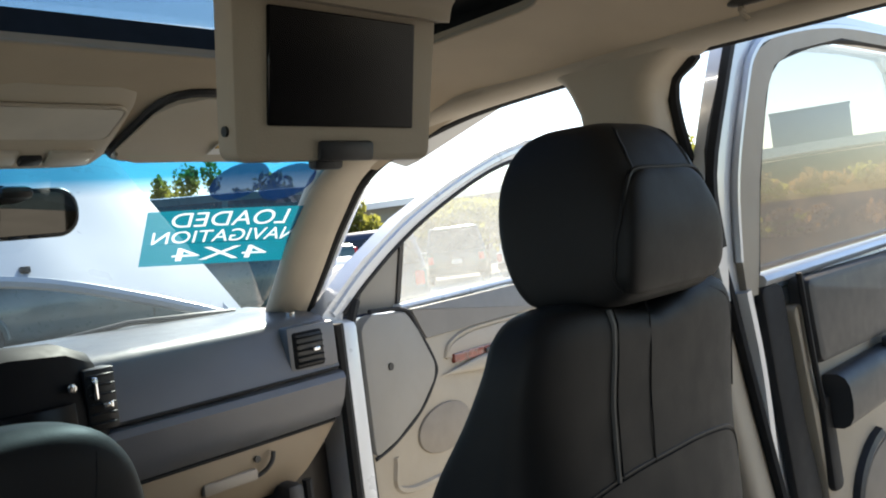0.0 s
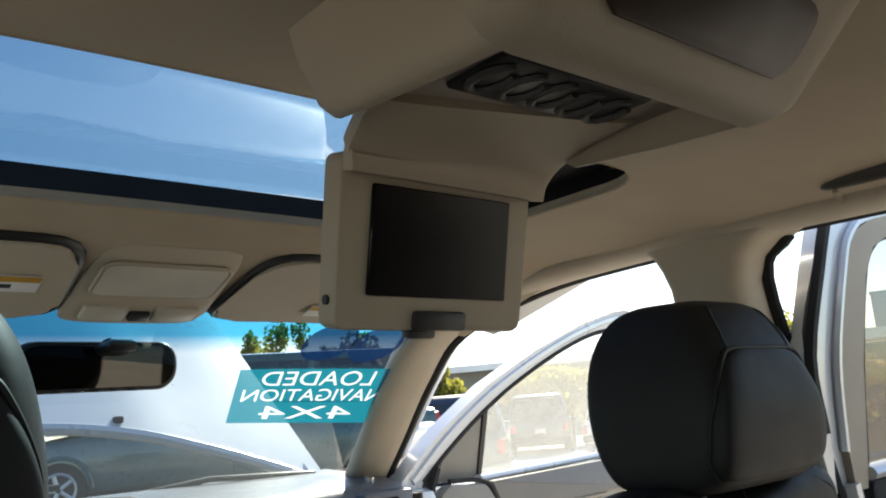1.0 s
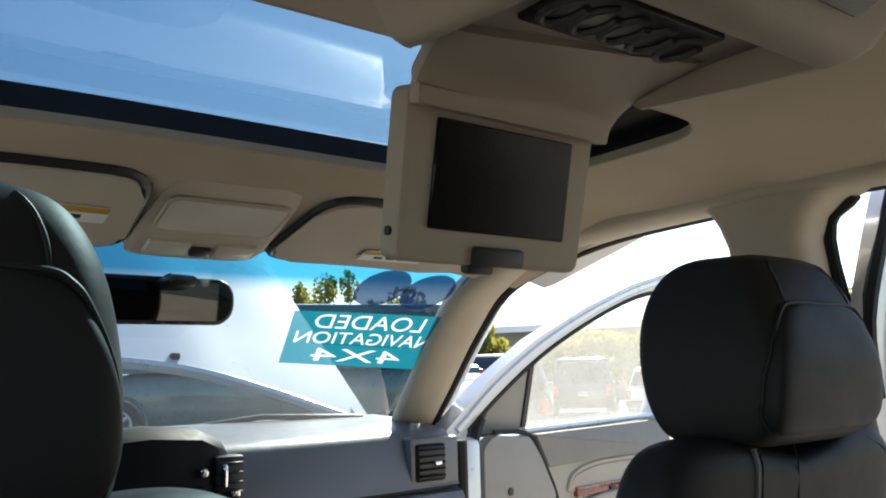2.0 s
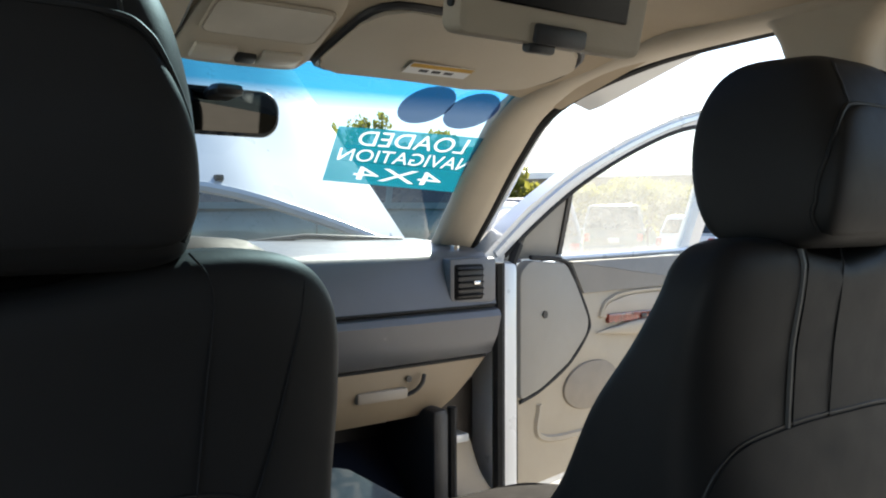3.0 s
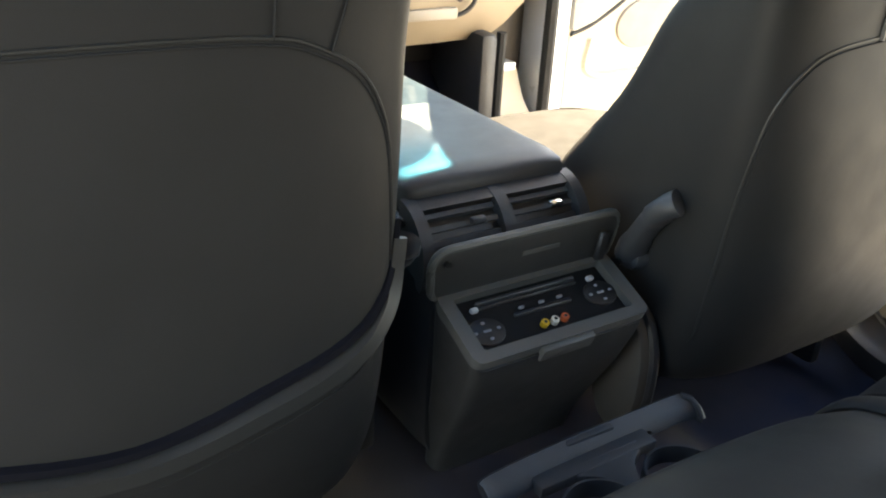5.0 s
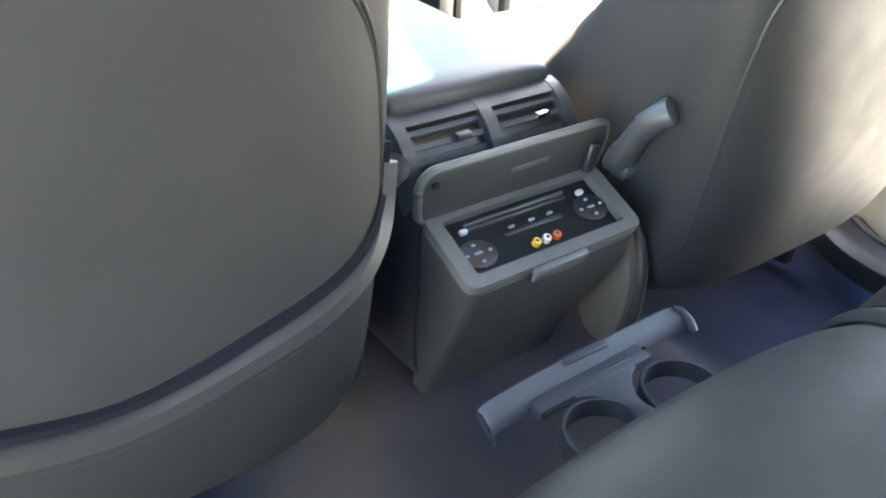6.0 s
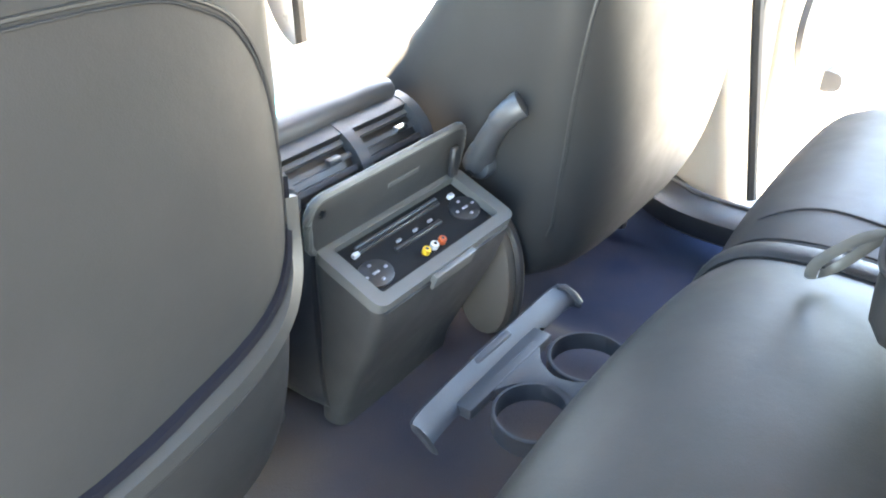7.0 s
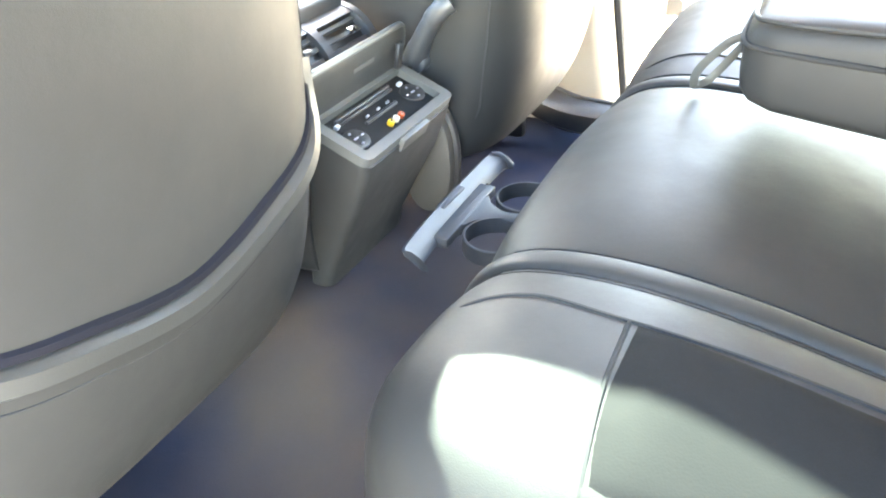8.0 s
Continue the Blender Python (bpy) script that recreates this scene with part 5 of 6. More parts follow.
def visor(s, label):
    v = base("sun_visor", label, "sun visor", "sun visors", at=(s * 0.395, 0.53, 1.09))
    out = soft_outline([(s * 0.108, 0.652), (s * 0.112, 0.575), (s * 0.122, 0.450), (s * 0.30, 0.446), (s * 0.52, 0.455), (s * 0.535, 0.560), (s * 0.45, 0.640)], 0.05)
    if s < 0:
        out = out[::-1]
    bm = bmesh.new()
    o = dense(out, 0.015)
    lo = [bm.verts.new((x, y, roof_z(x, y) - 0.011)) for x, y in o]
    hi = [bm.verts.new((x, y, roof_z(x, y) - 0.001)) for x, y in o]
    bm.faces.new(lo[::-1])
    bm.faces.new(hi)
    for i in range(len(o)):
        j = (i + 1) % len(o)
        bm.faces.new((lo[i], lo[j], hi[j], hi[i]))
    bmesh.ops.bevel(bm, geom=[e for e in bm.edges if e.verts[0] in lo and e.verts[1] in lo], offset=0.007, segments=3, affect="EDGES")
    bm.transform(Matrix.Translation((-s * 0.395, -0.53, -1.09)))
    body = part("body", bm, KHAKI, v)
    part("gap", tube([(x - s * 0.395, y - 0.53, roof_z(x, y) - 0.001 - 1.09) for x, y in (o + o[:1])], 0.0075, 8), SLATE_DARK, v, "dark recess round the visor")
    lx, ly = (0.308, 0.584) if s > 0 else (-0.21, 0.545)
    deep = 0.018 if s > 0 else 0.022
    tm = Matrix.Translation((lx - s * 0.395, ly - 0.53, roof_z(lx, ly) - (0.0165 if s > 0 else 0.0118) - 1.09)) @ Matrix.Rotation(-math.atan(0.27), 4, "X")
    lab = part("warning_label", block(-0.060, 0.060, -deep, deep, -0.0012, 0.0, 0, 1, tm), WHITE, v, "white and yellow warning label", smooth=False)
    part("yellow_bar", block(-0.059, 0.059, -deep * 0.95, -deep * 0.3, -0.0018, -0.0010, 0, 1, tm), YELLOW, lab, smooth=False)
    for k in range(3):
        part("print_bar", block(-0.035 + k * 0.024, -0.019 + k * 0.024, deep * 0.05, deep * 0.5, -0.0018, -0.0010, 0, 1, tm), SLATE_DARK, lab, smooth=False)
    return v


visor(1, "beige sun visor folded up over the passenger")
visor(-1, "beige sun visor folded up over the driver")

rear_mirror = base("rearview_mirror", "black rearview mirror on a windscreen stalk", "mirror", at=(0.018, 0.772, 1.014))
mm = Matrix.Translation((-0.007, 0.74, 1.073)) @ Matrix.Rotation(radians(7.4), 4, "Z") @ Matrix.Rotation(radians(-0.7), 4, "Y") @ Matrix.Rotation(radians(7), 4, "X")
back = Matrix.Translation((-0.01, -0.72, -1.06))
loops = []
for d, k in ((0.0, 0.97), (0.004, 1.0), (0.020, 0.98), (0.034, 0.80), (0.040, 0.5)):
    loops.append([mm @ Vector((a * k, d, b * k)) for a, b in rounded(0.262, 0.078, 0.034, 6)])
bm = rings(loops)
bm.transform(back)
part("housing", bm, BLACK, rear_mirror, "black mirror housing")
bm = plate(rounded(0.246, 0.064, 0.029, 6), 0.001, mm @ Matrix.Translation((0, -0.0012, 0)) @ Matrix.Rotation(radians(90), 4, "X"))
bm.transform(back)
part("glass", bm, MIRROR, rear_mirror, "dark mirror glass")
for k in range(5):
    bm = block(-0.075 + 0.03 * k, -0.055 + 0.03 * k, -0.004, 0.002, -0.0385, -0.0335, 0.002, 1, mm)
    bm.transform(back)
    part("button", bm, SLATE_DARK, rear_mirror)
bm = tube([mm @ Vector((0, 0.03, 0.02)), (0.005, 0.755, 1.10), (0.005, 0.735, 1.105)], 0.013, up=(1, 0, 0))
bm.transform(back)
part("stalk", bm, BLACK, rear_mirror, "black stalk")
bm = block(-0.020, 0.026, 0.665, 0.735, 1.088, 1.108, 0.009)
bm.transform(back)
part("sensor_pod", bm, BLACK, rear_mirror, "black sensor pod on the glass")

# grab handle over the rear door
grab = base("grab_handle", "taupe grab handle over the rear door", "grab handle", at=(0.585, -0.215, 1.168))
bm = sweep(smooth_path([(0.0, 0.12, 0.0), (-0.035, 0.10, -0.015), (-0.045, 0.0, -0.02), (-0.035, -0.10, -0.015), (0.0, -0.12, 0.0)], 6), oval(0.011, 0.014, 12))
part("bar", bm, COVER, grab)
for y in (-0.115, 0.115):
    part("foot", block(-0.02, 0.02, y - 0.022, y + 0.022, -0.012, 0.02, 0.008), COVER, grab)
part("coat_hook", tube([(-0.03, 0.10, -0.02), (-0.038, 0.097, -0.035), (-0.03, 0.094, -0.045)], 0.004), KHAKI, grab, "beige coat hook")
part("recess", block(-0.03, 0.03, -0.15, 0.15, 0.008, 0.03, 0.01), SLATE_DARK, grab, "dark recess behind the handle")

# ---------------------------------------------------------------- painted poster on the windscreen
def film_material(name, color, through_share, thin_share=0.3):
    m = material(name, color, 0.6, dark=0.93, scale=12)
    n, l = m.node_tree.nodes, m.node_tree.links
    b, out = n["Principled BSDF"], n["Material Output"]
    tr, mix = n.new("ShaderNodeBsdfTranslucent"), n.new("ShaderNodeMixShader")
    tr.inputs["Color"].default_value = (*color, 1)
    mix.inputs[0].default_value = through_share
    l.new(b.outputs[0], mix.inputs[1])
    l.new(tr.outputs[0], mix.inputs[2])
    clear, thin = n.new("ShaderNodeBsdfTransparent"), n.new("ShaderNodeMixShader")
    clear.inputs["Color"].default_value = (*[0.35 + 0.65 * c for c in color], 1)
    thin.inputs[0].default_value = thin_share
    l.new(mix.outputs[0], thin.inputs[1])
    l.new(clear.outputs[0], thin.inputs[2])
    l.new(thin.outputs[0], out.inputs[0])
    return m


TEAL_FILM = film_material("teal_window_paint", (0.0, 0.20, 0.27), 0.7)
WHITE_FILM = film_material("white_window_paint", (0.85, 0.88, 0.88), 0.75)
NAVY_FILM = film_material("navy_window_paint", (0.0, 0.02, 0.08), 0.62, 0.32)
POSTER = ((0.243, 0.768), (0.575, 0.790), (0.296, 0.490), (0.625, 0.483))


def on_poster(u, v, off):
    """u across from the driver's side, v from the foot to the top."""
    (ax, a_s), (bx, b_s), (cx, c_s), (dx, d_s) = POSTER
    x = (ax + (bx - ax) * u) * v + (cx + (dx - cx) * u) * (1 - v)
    s = (a_s + (b_s - a_s) * u) * v + (c_s + (d_s - c_s) * u) * (1 - v)
    return ws_point(x, s, off)


poster = base("window_poster", "teal window poster with white lettering on the windscreen", "poster")


def word_outlines(word):
    """The closed outlines of a word, in the unit square."""
    cu = bpy.data.curves.new("word", "FONT")
    cu.body, cu.offset = word, 0.12
    ob = bpy.data.objects.new("word", cu)
    scene.collection.objects.link(ob)
    flat = ob.to_curve(bpy.context.evaluated_depsgraph_get())
    out = []
    for s in flat.splines:
        pts, bz = [], s.bezier_points
        for i in range(len(bz)):
            p, q = bz[i], bz[(i + 1) % len(bz)]
            for k in range(5):
                t = k / 5
                pts.append(tuple((1 - t) ** 3 * p.co + 3 * t * (1 - t) ** 2 * p.handle_right + 3 * t * t * (1 - t) * q.handle_left + t ** 3 * q.co)[:2])
        out.append(pts)
    ob.to_curve_clear()
    bpy.data.objects.remove(ob)
    xs, ys = [p[0] for s in out for p in s], [p[1] for s in out for p in s]
    return [[((x - min(xs)) / (max(xs) - min(xs)) - 0.5, (y - min(ys)) / (max(ys) - min(ys)) - 0.5) for x, y in s] for s in out]


def filled(outlines, name, mat, label):
    """A sheet filled between outlines (u, v), laid on the windscreen."""
    cu = bpy.data.curves.new(name, "CURVE")
    cu.dimensions, cu.fill_mode = "2D", "BOTH"
    for pts in outlines:
        s = cu.splines.new("POLY")
        s.points.add(len(pts) - 1)
        for k, (u, v) in enumerate(pts):
            s.points[k].co = (u, v, 0, 1)
        s.use_cyclic_u = True
    ob = bpy.data.objects.new(name, cu)
    scene.collection.objects.link(ob)
    me = bpy.data.meshes.new_from_object(ob.evaluated_get(bpy.context.evaluated_depsgraph_get()))
    bpy.data.objects.remove(ob)
    for w in me.vertices:
        w.co = on_poster(w.co.x, w.co.y, 0.004)
    me.materials.clear()
    me.materials.append(mat)
    made = new(name, me)
    made.parent = poster
    tagged(made, label)


words = []
for word, v, h, wide, shift in (("LOADED", 0.83, 0.25, 0.70, -0.01), ("NAVIGATION", 0.53, 0.22, 0.90, 0.0), ("4X4", 0.20, 0.25, 0.62, 0.0)):
    words += [[(0.5 - a * wide + shift, v + b * h) for a, b in s] for s in word_outlines(word)]

def boxed(s):
    return min(p[0] for p in s), min(p[1] for p in s), max(p[0] for p in s), max(p[1] for p in s)


def inside(s, t):
    a, b = boxed(s), boxed(t)
    return s is not t and a[0] > b[0] and a[1] > b[1] and a[2] < b[2] and a[3] < b[3]


counters = [s for s in words if any(inside(s, t) for t in words)]
filled([dense([(0, 0), (1, 0), (1, 1), (0, 1)], 0.08), *[s for s in words if s not in counters]], "sheet", TEAL_FILM, "teal poster sheet")
for s in counters:
    filled([s], "letter_counter", TEAL_FILM, "")
filled(words, "lettering", WHITE_FILM, "white block lettering")
for cx in (0.372, 0.468):
    pts = [ws_point(cx + 0.051 * math.cos(a / 12 * math.pi), 0.90 + 0.085 * math.sin(a / 12 * math.pi), 0.004) for a in range(24)]
    bm = bmesh.new()
    bm.faces.new([bm.verts.new(p) for p in pts])
    part("oval_mark", bm, NAVY_FILM, poster, "dark blue oval mark", smooth=False)

# ---------------------------------------------------------------- raised bonnet and front wings
bonnet = base("raised_bonnet", "open silver bonnet raised ahead of the windscreen", "car bonnet", at=(0.045, 1.45, 0.745))
TH = radians(43)


def bonnet_point(x, l, off=0.0):
    """x across, l along the panel from its hinge corner; a dome runs down the middle."""
    edge = 0.25 * (1 - min(1, abs(x) / 0.78) ** 2)
    l = edge + l * (1.25 - edge)
    dome = 0.012 * (1 / (1 + math.exp((abs(x) - 0.40) / 0.05))) + 0.035 * (1 - (x / 0.8) ** 2) + off
    n = Vector((0, -math.sin(TH), math.cos(TH)))
    return Vector((x * (1 - 0.10 * l), 1.45 + l * math.cos(TH), 0.80 + l * math.sin(TH))) + n * dome - Vector((0, 1.42, 0.78))


part("panel", rings([[bonnet_point(-0.78 + 1.56 * i / 60, j / 14) for i in range(61)] for j in range(15)] , cap=False, closed=False), SILVER, bonnet, "silver bonnet skin")
part("inner_panel", rings([[bonnet_point(-0.77 + 1.54 * i / 30, j / 8, -0.035) for i in range(31)] for j in range(9)], cap=False, closed=False), SLATE_DARK, bonnet, "dark inner panel")
part("rear_edge", tube([bonnet_point(-0.78 + 1.56 * i / 40, 0.0, -0.016) for i in range(41)], 0.017, 8), SILVER, bonnet, "rolled rear edge")
for x in (-0.27, 0.27):
    nz = part("washer_nozzle", block(-0.012, 0.012, -0.012, 0.012, -0.004, 0.014, 0.005, 2, Matrix.Translation(bonnet_point(x, 0.02))), BLACK, bonnet, "black washer nozzle")
for s in (-1, 1):
    part("hinge", sweep([(s * 0.72, -0.02, -0.02), (s * 0.73, 0.04, 0.03), (s * 0.74, 0.14, 0.08)], oval(0.012, 0.02, 8)), SILVER, bonnet, "silver bonnet hinge")
    tagged(part("front_wing", sweep([(s * 0.80, 1.16, 0.66), (s * 0.81, 1.5, 0.66), (s * 0.80, 2.0, 0.63), (s * 0.76, 2.5, 0.58)], oval(0.075, 0.12, 14, 0.7)), SILVER), "silver front wing beside the engine bay", "car wing", kind="structure")
tagged(part("engine_bay", block(-0.72, 0.72, 1.30, 2.45, 0.25, 0.56, 0.03), BLACK), "dark covered engine bay", "engine bay", kind="structure")
cowl = base("cowl", "black wiper cowl below the windscreen", "cowl", kind="structure")
part("panel", block(-0.70, 0.70, 1.27, 1.40, 0.72, 0.765, 0.015), BLACK, cowl)
part("wiper", tube([(0.15, 1.33, 0.785), (0.40, 1.29, 0.812), (0.66, 1.27, 0.800)], 0.007), BLACK, cowl, "black wiper arm")
part("wiper", tube([(-0.45, 1.33, 0.785), (-0.20, 1.30, 0.825), (0.08, 1.29, 0.83)], 0.007), BLACK, cowl, "black wiper arm")

# ---------------------------------------------------------------- outside
def ground_z(x, y):
    return GROUND + 0.12 * max(0.0, min(9.0, y - 0.9 * x - 3))


gs = [-600, -200, -80, -40, -20, -10, -5, -2, 0, 2, 4, 6, 8, 10, 13, 16, 20, 25, 30, 40, 60, 100, 250, 600]
tagged(part("ground", rings([[(x, y, ground_z(x, y)) for x in gs] for y in gs], cap=False, closed=False), CONCRETE), "pale concrete ground of a car lot", "ground", kind="structure")

DARKGREEN = material("grey_green_paint", (0.05, 0.105, 0.11), 0.3, metal=0.0, coat=1.0, scale=3)
GREYPAINT = material("dark_grey_paint", (0.06, 0.065, 0.07), 0.3, metal=0.3, coat=1.0, scale=3)
WHITEPAINT = material("white_paint", (0.75, 0.75, 0.75), 0.3, coat=1.0, dark=0.96, scale=3)
NAVYPAINT = material("navy_paint", (0.02, 0.03, 0.07), 0.3, coat=1.0, scale=3)
AUTOGLASS = material("dark_auto_glass", (0.02, 0.025, 0.03), 0.08, spec=0.8)
REDLENS = material("red_lens", (0.5, 0.02, 0.02), 0.2)
TYRE = material("tyre_rubber", (0.02, 0.02, 0.02), 0.85)
ALLOY = material("alloy_wheel", (0.55, 0.55, 0.56), 0.35, metal=0.8)


def parked(name, label, at, turn, paint, length=4.7, width=1.85, height=1.72, cab=(-2.2, 0.9), nose=1.02, category="car"):
    """A parked vehicle: lower body, cabin, windows, wheels, lamps. Its nose points along +y before turning."""
    car = base(name, label, category, at=at)
    car.rotation_euler = (0, 0, radians(turn))
    h, w, l = height, width / 2, length / 2
    belt = nose
    loops = []
    for y, k, lo, hi in ((-l, 0.80, 0.40, belt - 0.10), (-l + 0.05, 0.93, 0.32, belt), (-l + 0.4, 0.99, 0.26, belt + 0.02), (0, 1.0, 0.25, belt + 0.01), (l - 1.2, 1.0, 0.25, belt - 0.02), (l - 0.5, 0.96, 0.27, belt - 0.12), (l - 0.06, 0.85, 0.35, belt - 0.26), (l, 0.72, 0.42, belt - 0.36)):
        loops.append([(a, y, (lo + hi) / 2 + c) for a, c in oval(w * k, (hi - lo) / 2, 28, 0.32)])
    body = part("body", rings(loops), paint, car)
    c0, c1 = cab
    loops = []
    for z, k, a, b in ((belt - 0.04, 0.95, c0, c1), (belt + 0.15, 0.92, c0 + 0.06, c1 - 0.25), (h - 0.10, 0.80, c0 + 0.22, c1 - 0.85), (h - 0.02, 0.75, c0 + 0.32, c1 - 0.98), (h, 0.62, c0 + 0.5, c1 - 1.15)):
        loops.append([(p, q, z) for p, q in rounded(2 * w * k, b - a, 0.16, 4, 0, (a + b) / 2)])
    part("cabin", rings(loops), paint, car)
    za, zb = belt + 0.06, h - 0.14

    def cabin_at(z):
        f = (z - belt - 0.15) / (h - 0.10 - belt - 0.15)
        return 0.92 + (0.80 - 0.92) * f, c0 + 0.06 + 0.16 * f, c1 - 0.25 - 0.60 * f

    (ka, ya0, ya1), (kb, yb0, yb1) = cabin_at(za), cabin_at(zb)
    for s in (-1, 1):
        n = 3
        for i in range(n):
            q0, q1 = 0.06 + 0.90 * i / n, 0.04 + 0.90 * (i + 1) / n
            pts = [(s * (w * ka + 0.006), ya0 + (ya1 - ya0) * q0, za), (s * (w * ka + 0.006), ya0 + (ya1 - ya0) * q1, za), (s * (w * kb + 0.006), yb0 + (yb1 - yb0) * q1, zb), (s * (w * kb + 0.006), yb0 + (yb1 - yb0) * q0, zb)]
            part("side_window", rings([pts, [(x - s * 0.02, y, z) for x, y, z in pts]]), AUTOGLASS, car, "dark side window", smooth=False)
        part("door_line", tube([(s * (w + 0.002), 0.0, 0.4), (s * (w + 0.002), 0.0, belt - 0.02)], 0.006, 6, up=(0, 1, 0)), RUBBER, body)
        for yl, mat, nm in ((-l + 0.05, REDLENS, "tail_lamp"), (l - 0.12, LAMP, "headlamp")):
            part(nm, block(s * w * 0.80 - 0.10, s * w * 0.80 + 0.07, yl - 0.07, yl + 0.07, belt - 0.32, belt - 0.08, 0.03), mat, car, "red tail lamp" if "tail" in nm else "clear headlamp")
        for y in (-l + 0.95, l - 0.92):
            tm = Matrix(((0, 0, s, s * (w - 0.20)), (1, 0, 0, y), (0, 1, 0, 0.36), (0, 0, 0, 1)))
            wh = part("wheel", plate(oval(0.36, 0.36, 28), 0.22, tm, 0.03), TYRE, car, "black tyre")
            part("rim", tube([tm @ Vector((0.215 * math.cos(a / 12 * math.pi), 0.215 * math.sin(a / 12 * math.pi), 0.215)) for a in range(25)], 0.022, 8, up=(1, 0, 0)), ALLOY, wh, "silver wheel rim")
            for a in range(5):
                part("spoke", sweep([tm @ Vector((r * math.cos(a * 1.2566), r * math.sin(a * 1.2566), 0.222)) for r in (0.03, 0.21)], oval(0.028, 0.008, 8), up=(1, 0, 0)), ALLOY, wh)
            part("arch", tube([tm @ Vector((0.42 * math.cos(a / 14 * math.pi), 0.42 * math.sin(a / 14 * math.pi), 0.20)) for a in range(15)], 0.03, 8, up=(1, 0, 0)), paint, body, "wheel arch")
    for y0, y1, nm, k0, k1 in ((ya1 + 0.02, yb1 + 0.02, "windscreen", 0.84, 0.70), (ya0 - 0.02, yb0 - 0.02, "rear_window", 0.84, 0.70)):
        pts = [(-w * k0, y0, za), (w * k0, y0, za), (w * k1, y1, zb), (-w * k1, y1, zb)]
        part(nm, rings([pts, [(x, y + (0.03 if "rear" in nm else -0.03), z - 0.01) for x, y, z in pts]]), AUTOGLASS, car, "dark glass", smooth=False)
    part("bumper", block(-w * 0.92, w * 0.92, -l - 0.06, -l + 0.14, 0.36, 0.56, 0.05), SLATE_DARK, car, "dark rear bumper")
    part("number_plate", block(-0.16, 0.16, -l - 0.03, -l + 0.03, 0.66, 0.80, 0.005), WHITE, car, "white plate")
    return car


def polar(az, d, rise=0.0):
    x, y = d * math.sin(radians(az)) - 0.41, d * math.cos(radians(az)) - 0.51
    return (x, y, ground_z(x, y) + rise)


parked("pickup_van", "grey-green van parked ahead of the raised bonnet", polar(25.3, 13.4), 70, DARKGREEN, 6.4, 1.95, 2.1, (-3.0, 2.5), 1.12, "van")
parked("parked_suv", "dark grey parked off-road car seen from behind", polar(46.4, 28), -46, GREYPAINT, 4.8, 2.0, 1.85)
parked("parked_car", "white parked car in the sun", polar(52.2, 26), -63, WHITEPAINT, 4.6, 1.8, 1.5, (-1.9, 0.8), 0.92)
parked("parked_car", "navy parked car beside the fence", polar(40.3, 16), -38, NAVYPAINT, 4.7, 1.85, 1.75, (-2.2, 0.9), 1.05)
parked("parked_car", "white parked car farther down the row", polar(56.7, 32), -73, WHITEPAINT, 4.6, 1.8, 1.5, (-1.9, 0.8), 0.92)

# long low building with a white eave, and a grey block behind it
STUCCO = material("pale_stucco", (0.30, 0.30, 0.26), 0.9, dark=0.9, scale=0.6, grain=0.3, grain_scale=30)
GREYWALL = material("grey_plaster", (0.30, 0.31, 0.32), 0.9, dark=0.9, scale=0.4)
BROWN = material("brown_bank_soil", (0.12, 0.058, 0.029), 0.95, tint=(0.045, 0.023, 0.014), scale=2.2, grain=0.8, grain_scale=12)
hall = base("long_building", "long low pale building with a bright white eave", "building")
A, B = Vector((28.2, 38.6, 0)), Vector((52, 0.5, 0))
along = (B - A).normalized()
hm = Matrix.Identity(4)
for i, c in enumerate((along, Vector((-along.y, along.x, 0)), Vector((0, 0, 1)), A)):
    for k in range(3):
        hm[k][i] = c[k]
L = (B - A).length
part("wall", block(0, L, 0.8, 9, GROUND - 0.2, 3.3, 0, 1, hm), STUCCO, hall, "pale stucco wall", smooth=False)
part("eave", block(-1, L + 1, -0.6, 0.8, 3.20, 3.55, 0.02, 1, hm), WHITEPAINT, hall, "white eave band", smooth=False)
part("roof", rings([[hm @ Vector((u, v, z)) for v, z in ((-0.5, 3.57), (4.5, 3.75), (9.5, 3.57))] for u in (-1, L + 1)], cap=True), GREYWALL, hall, "grey low roof", smooth=False)
for k in range(10):
    u = 2.0 + k * 4.0
    wd = part("window", block(u, u + 2.2, 0.74, 0.82, 0.4, 1.9, 0.02, 1, hm), AUTOGLASS, hall, "dark window", smooth=False)
    part("frame", block(u - 0.08, u + 2.28, 0.76, 0.81, 0.32, 0.40, 0.01, 1, hm), WHITEPAINT, wd, smooth=False)
block_b = base("grey_block", "plain grey commercial block behind the lot", "building")
part("wall", block(-9, 0, 0, 9, GROUND, 11.3, 0.05, 1, Matrix.Translation((104.8, 31.9, 0)) @ Matrix.Rotation(radians(-70), 4, "Z")), GREYWALL, block_b, smooth=False)
part("parapet", block(-9.1, 0.1, -0.1, 9.1, 11.3, 11.6, 0.05, 1, Matrix.Translation((104.8, 31.9, 0)) @ Matrix.Rotation(radians(-70), 4, "Z")), STUCCO, block_b, smooth=False)

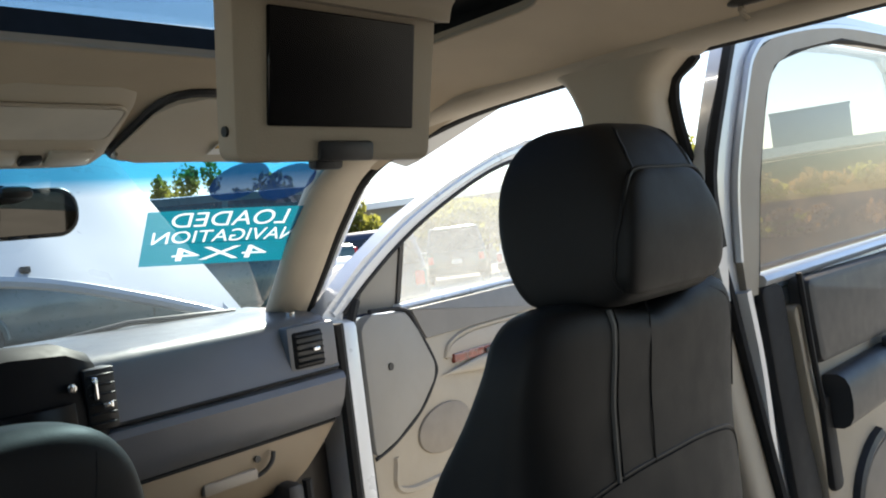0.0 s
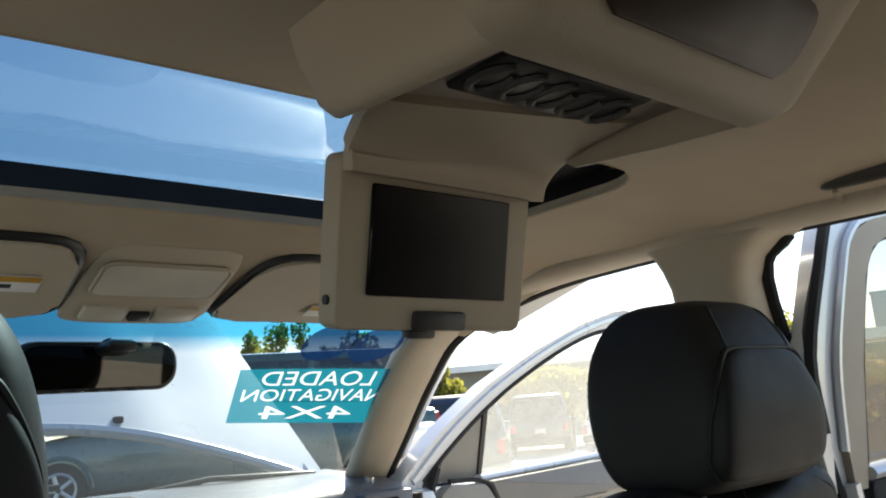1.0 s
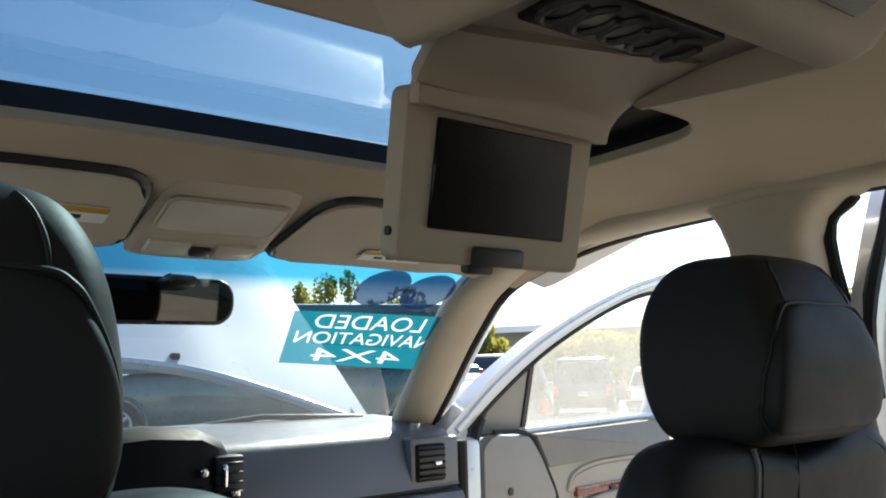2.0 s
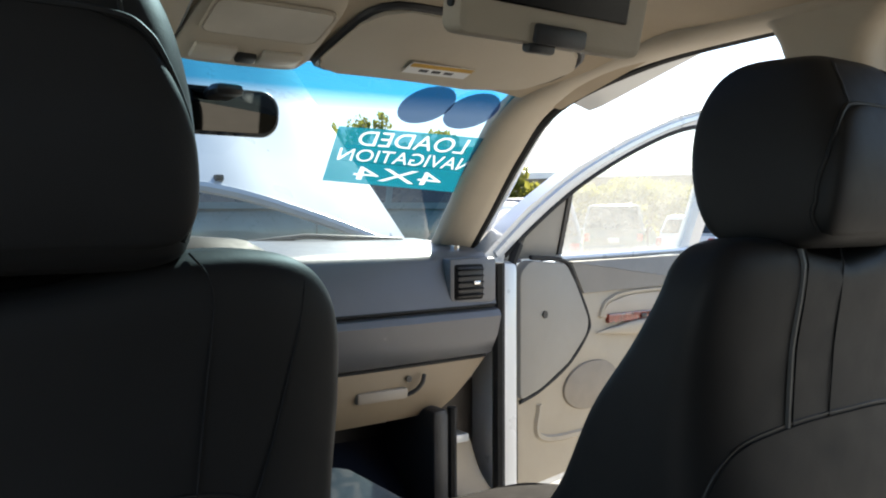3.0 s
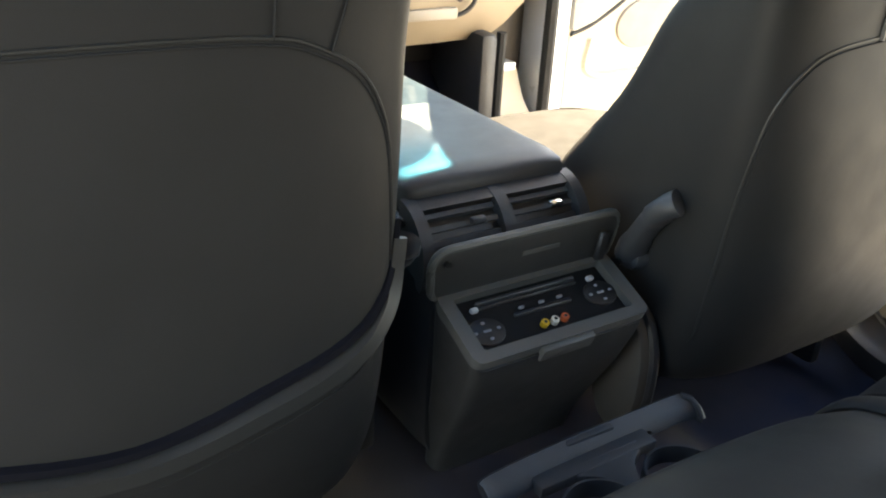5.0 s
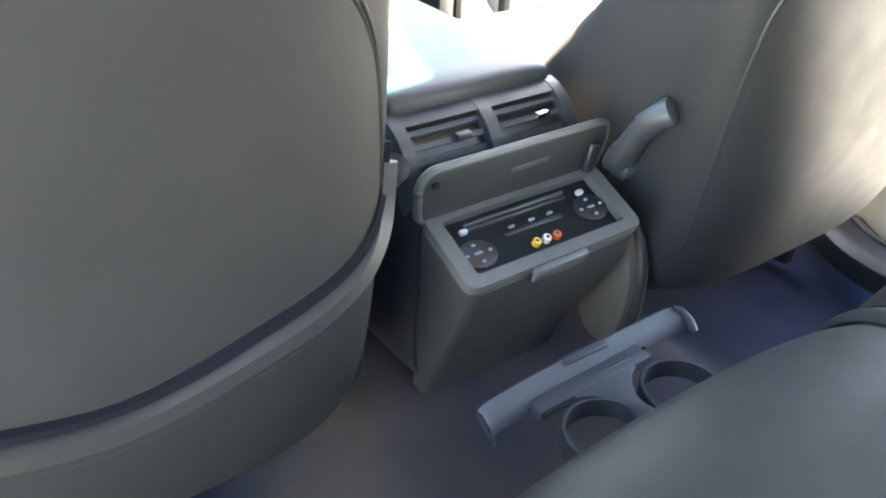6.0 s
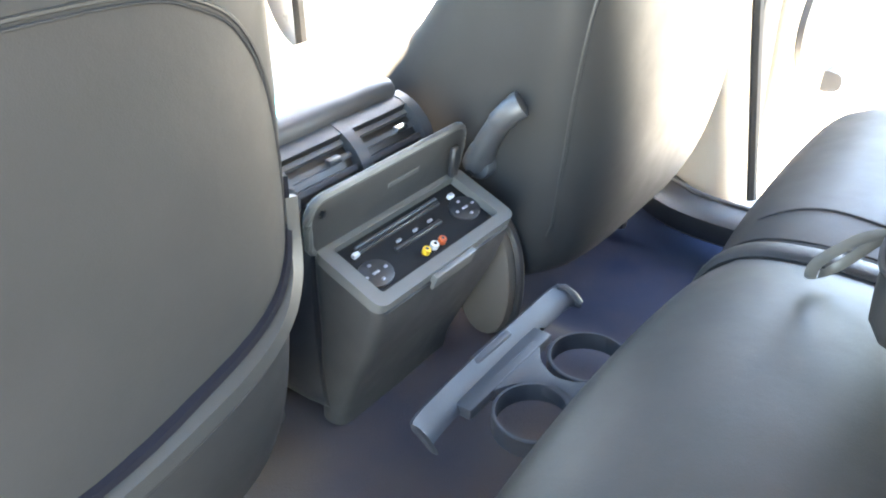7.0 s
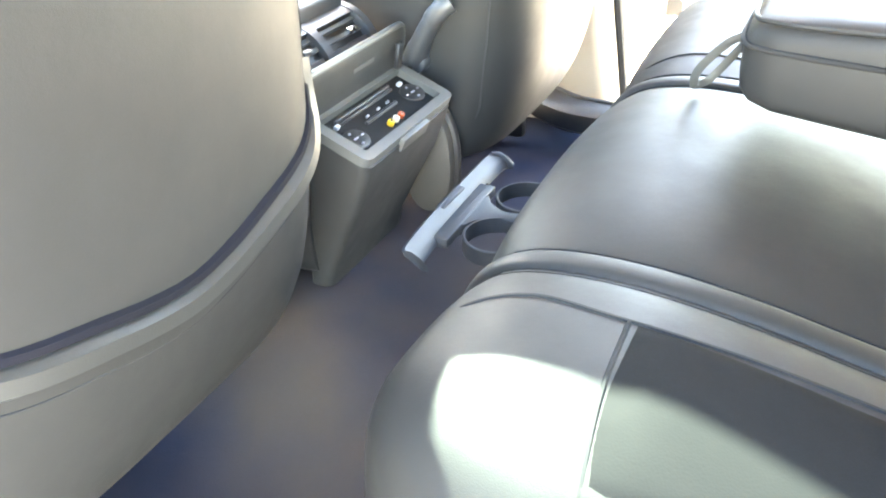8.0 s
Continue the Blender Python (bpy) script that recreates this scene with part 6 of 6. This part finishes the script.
# brown planted bank beside the lot
bank_p = [Vector(polar(a, d)) for a, d in ((59.7, 15), (64.7, 14.5), (70.7, 14.2), (77.7, 14.5), (87.7, 15.5), (102.7, 17))]
out_v = Vector((0.92, 0.39, 0))
bk = []
for p in bank_p:
    bk.append([p + out_v * a + Vector((0, 0, b + (0.10 * noise.noise(p * 0.7 + Vector((a, 0, 0))) if 0 < a < 6 else 0))) for a, b in ((0, 0.15), (0.6, 0.75), (1.5, 1.4), (3.0, 2.15), (5, 2.25), (9, 2.25))])
bank = tagged(part("bank", rings([[a.lerp(b, t) for a, b in zip(bk[i], bk[i + 1])] for i in range(5) for t in (0, 0.25, 0.5, 0.75)], cap=False, closed=False), BROWN), "brown mulched bank with dry shrubs", "bank", kind="structure")


rail_pts = [p[3] + Vector((0, 0, 0.16)) for p in bk]
guard = base("low_white_wall", "low white coping along the top of the bank", "coping")
part("coping", sweep(rail_pts, [(-0.15, -0.09), (0.15, -0.09), (0.15, 0.09), (-0.15, 0.09)]), WHITEPAINT, guard, smooth=False)


def leaf_material(name, color):
    m = material(name, color, 0.7, dark=0.55, scale=3)
    n, l = m.node_tree.nodes, m.node_tree.links
    glow, mix = n.new("ShaderNodeBsdfTranslucent"), n.new("ShaderNodeMixShader")
    glow.inputs["Color"].default_value = (*[min(1.0, 1.5 * c) for c in color], 1)
    mix.inputs[0].default_value = 0.5
    l.new(n["Principled BSDF"].outputs[0], mix.inputs[1])
    l.new(glow.outputs[0], mix.inputs[2])
    l.new(mix.outputs[0], n["Material Output"].inputs[0])
    return m


LEAF = leaf_material("yellow_green_leaves", (0.22, 0.22, 0.045))
DRY = leaf_material("dry_brown_leaves", (0.20, 0.12, 0.055))
BARK = material("bark", (0.12, 0.085, 0.06), 0.95, grain=0.6, grain_scale=40)


def crown(rng, cx, cy, cz, rx, rz, count, size, lumps=7):
    """Many small leaf clumps gathered in uneven lumps."""
    verts, faces = [], []
    cs = [(Vector((rng.uniform(-0.7, 0.7) * rx, rng.uniform(-0.7, 0.7) * rx, rng.uniform(-0.6, 0.7) * rz)), rng.uniform(0.35, 0.6)) for _ in range(lumps)]
    for _ in range(count):
        c, r = cs[rng.randrange(lumps)]
        d = Vector((rng.gauss(0, 1), rng.gauss(0, 1), rng.gauss(0, 1))).normalized() * (rng.random() ** 0.4)
        p = Vector((cx, cy, cz)) + c + Vector((d.x * rx * r, d.y * rx * r, d.z * rz * r))
        q = Euler((rng.uniform(0, 6.3), rng.uniform(0, 6.3), rng.uniform(0, 6.3))).to_matrix()
        s = size * rng.uniform(0.6, 1.3)
        k = len(verts)
        for a, b, e in ((-0.5, 0, 0), (0, -0.3, 0.06), (0.5, 0, 0), (0, 0.3, 0.06)):
            verts.append(tuple(p + q @ Vector((a * s, b * s, e * s))))
        faces.append((k, k + 1, k + 2, k + 3))
    me = bpy.data.meshes.new("crown")
    me.from_pydata(verts, [], faces)
    return me


def tree(name, label, at, height, spread, mat, seed, count=2600, size=0.22, trunk=0.35):
    rng = random.Random(seed)
    t = base(name, label, "tree" if height > 2.2 else "shrub", at=at)
    fork = height * trunk
    part("trunk", sweep([(0, 0, -0.2), (0.03 * height / 4, 0, fork * 0.5), (0, 0.02, fork), (0.05, 0, height * 0.75)], oval(0.045 * height / 2, 0.045 * height / 2, 8), up=(1, 0, 0), scales=[1.0, 0.75, 0.55, 0.2]), BARK, t, "tapered brown trunk")
    for k in range(5):
        a = k * 1.26 + rng.random()
        part("limb", sweep([(0, 0, fork * 0.9), (0.3 * spread * math.cos(a), 0.3 * spread * math.sin(a), fork + 0.25 * (height - fork)), (0.6 * spread * math.cos(a), 0.6 * spread * math.sin(a), fork + 0.55 * (height - fork))], oval(0.02 * height / 2, 0.02 * height / 2, 6), up=(0.3, 1, 0.1), scales=[1, 0.6, 0.2]), BARK, t)
    me = crown(rng, 0, 0, fork + (height - fork) * 0.5, spread, (height - fork) * 0.55, count, size)
    me.materials.append(mat)
    c = new("crown", me)
    c.parent = t
    return t


for k, (az, d, hgt, spr, mat) in enumerate(((48.7, 31, 2.7, 2.0, LEAF), (45.7, 31, 2.8, 1.8, LEAF), (51.2, 31, 2.5, 1.7, LEAF), (34.2, 22, 3.2, 1.3, LEAF), (32.2, 24, 2.9, 1.1, LEAF), (36.2, 21, 2.7, 0.9, LEAF), (29.2, 36, 4.7, 0.9, LEAF), (27.4, 38, 4.4, 0.8, LEAF), (30.9, 34, 3.9, 0.9, LEAF), (63.2, 26, 3.4, 1.2, LEAF), (38.3, 17, 2.7, 0.8, LEAF))):
    tree("tree", "yellow-green tree beyond the lot", polar(az, d), hgt, spr, mat, 40 + k, 1800)
rng = random.Random(7)
for k in range(80):
    i = rng.randrange(5)
    p = bk[i][1 + k % 2].lerp(bk[i + 1][1 + k % 2], rng.random())
    tree("shrub", "dry brown shrub on the bank" if k % 3 else "green shrub on the bank", tuple(p - Vector((0, 0, 0.05))), rng.uniform(0.25, 0.6), rng.uniform(0.25, 0.5), DRY if k % 3 else LEAF, 90 + k, 320, 0.10, 0.2)

pole = base("sign_pole", "thin grey pole beside the lot", "pole", at=polar(33.2, 20))
part("post", tube([(0, 0, -0.2), (0, 0, 2.4)], 0.05, 10, up=(1, 0, 0)), ALLOY, pole)
part("sign", block(-0.35, 0.35, -0.03, 0.03, 2.1, 2.7, 0.02), GREYWALL, pole, "small grey sign panel")
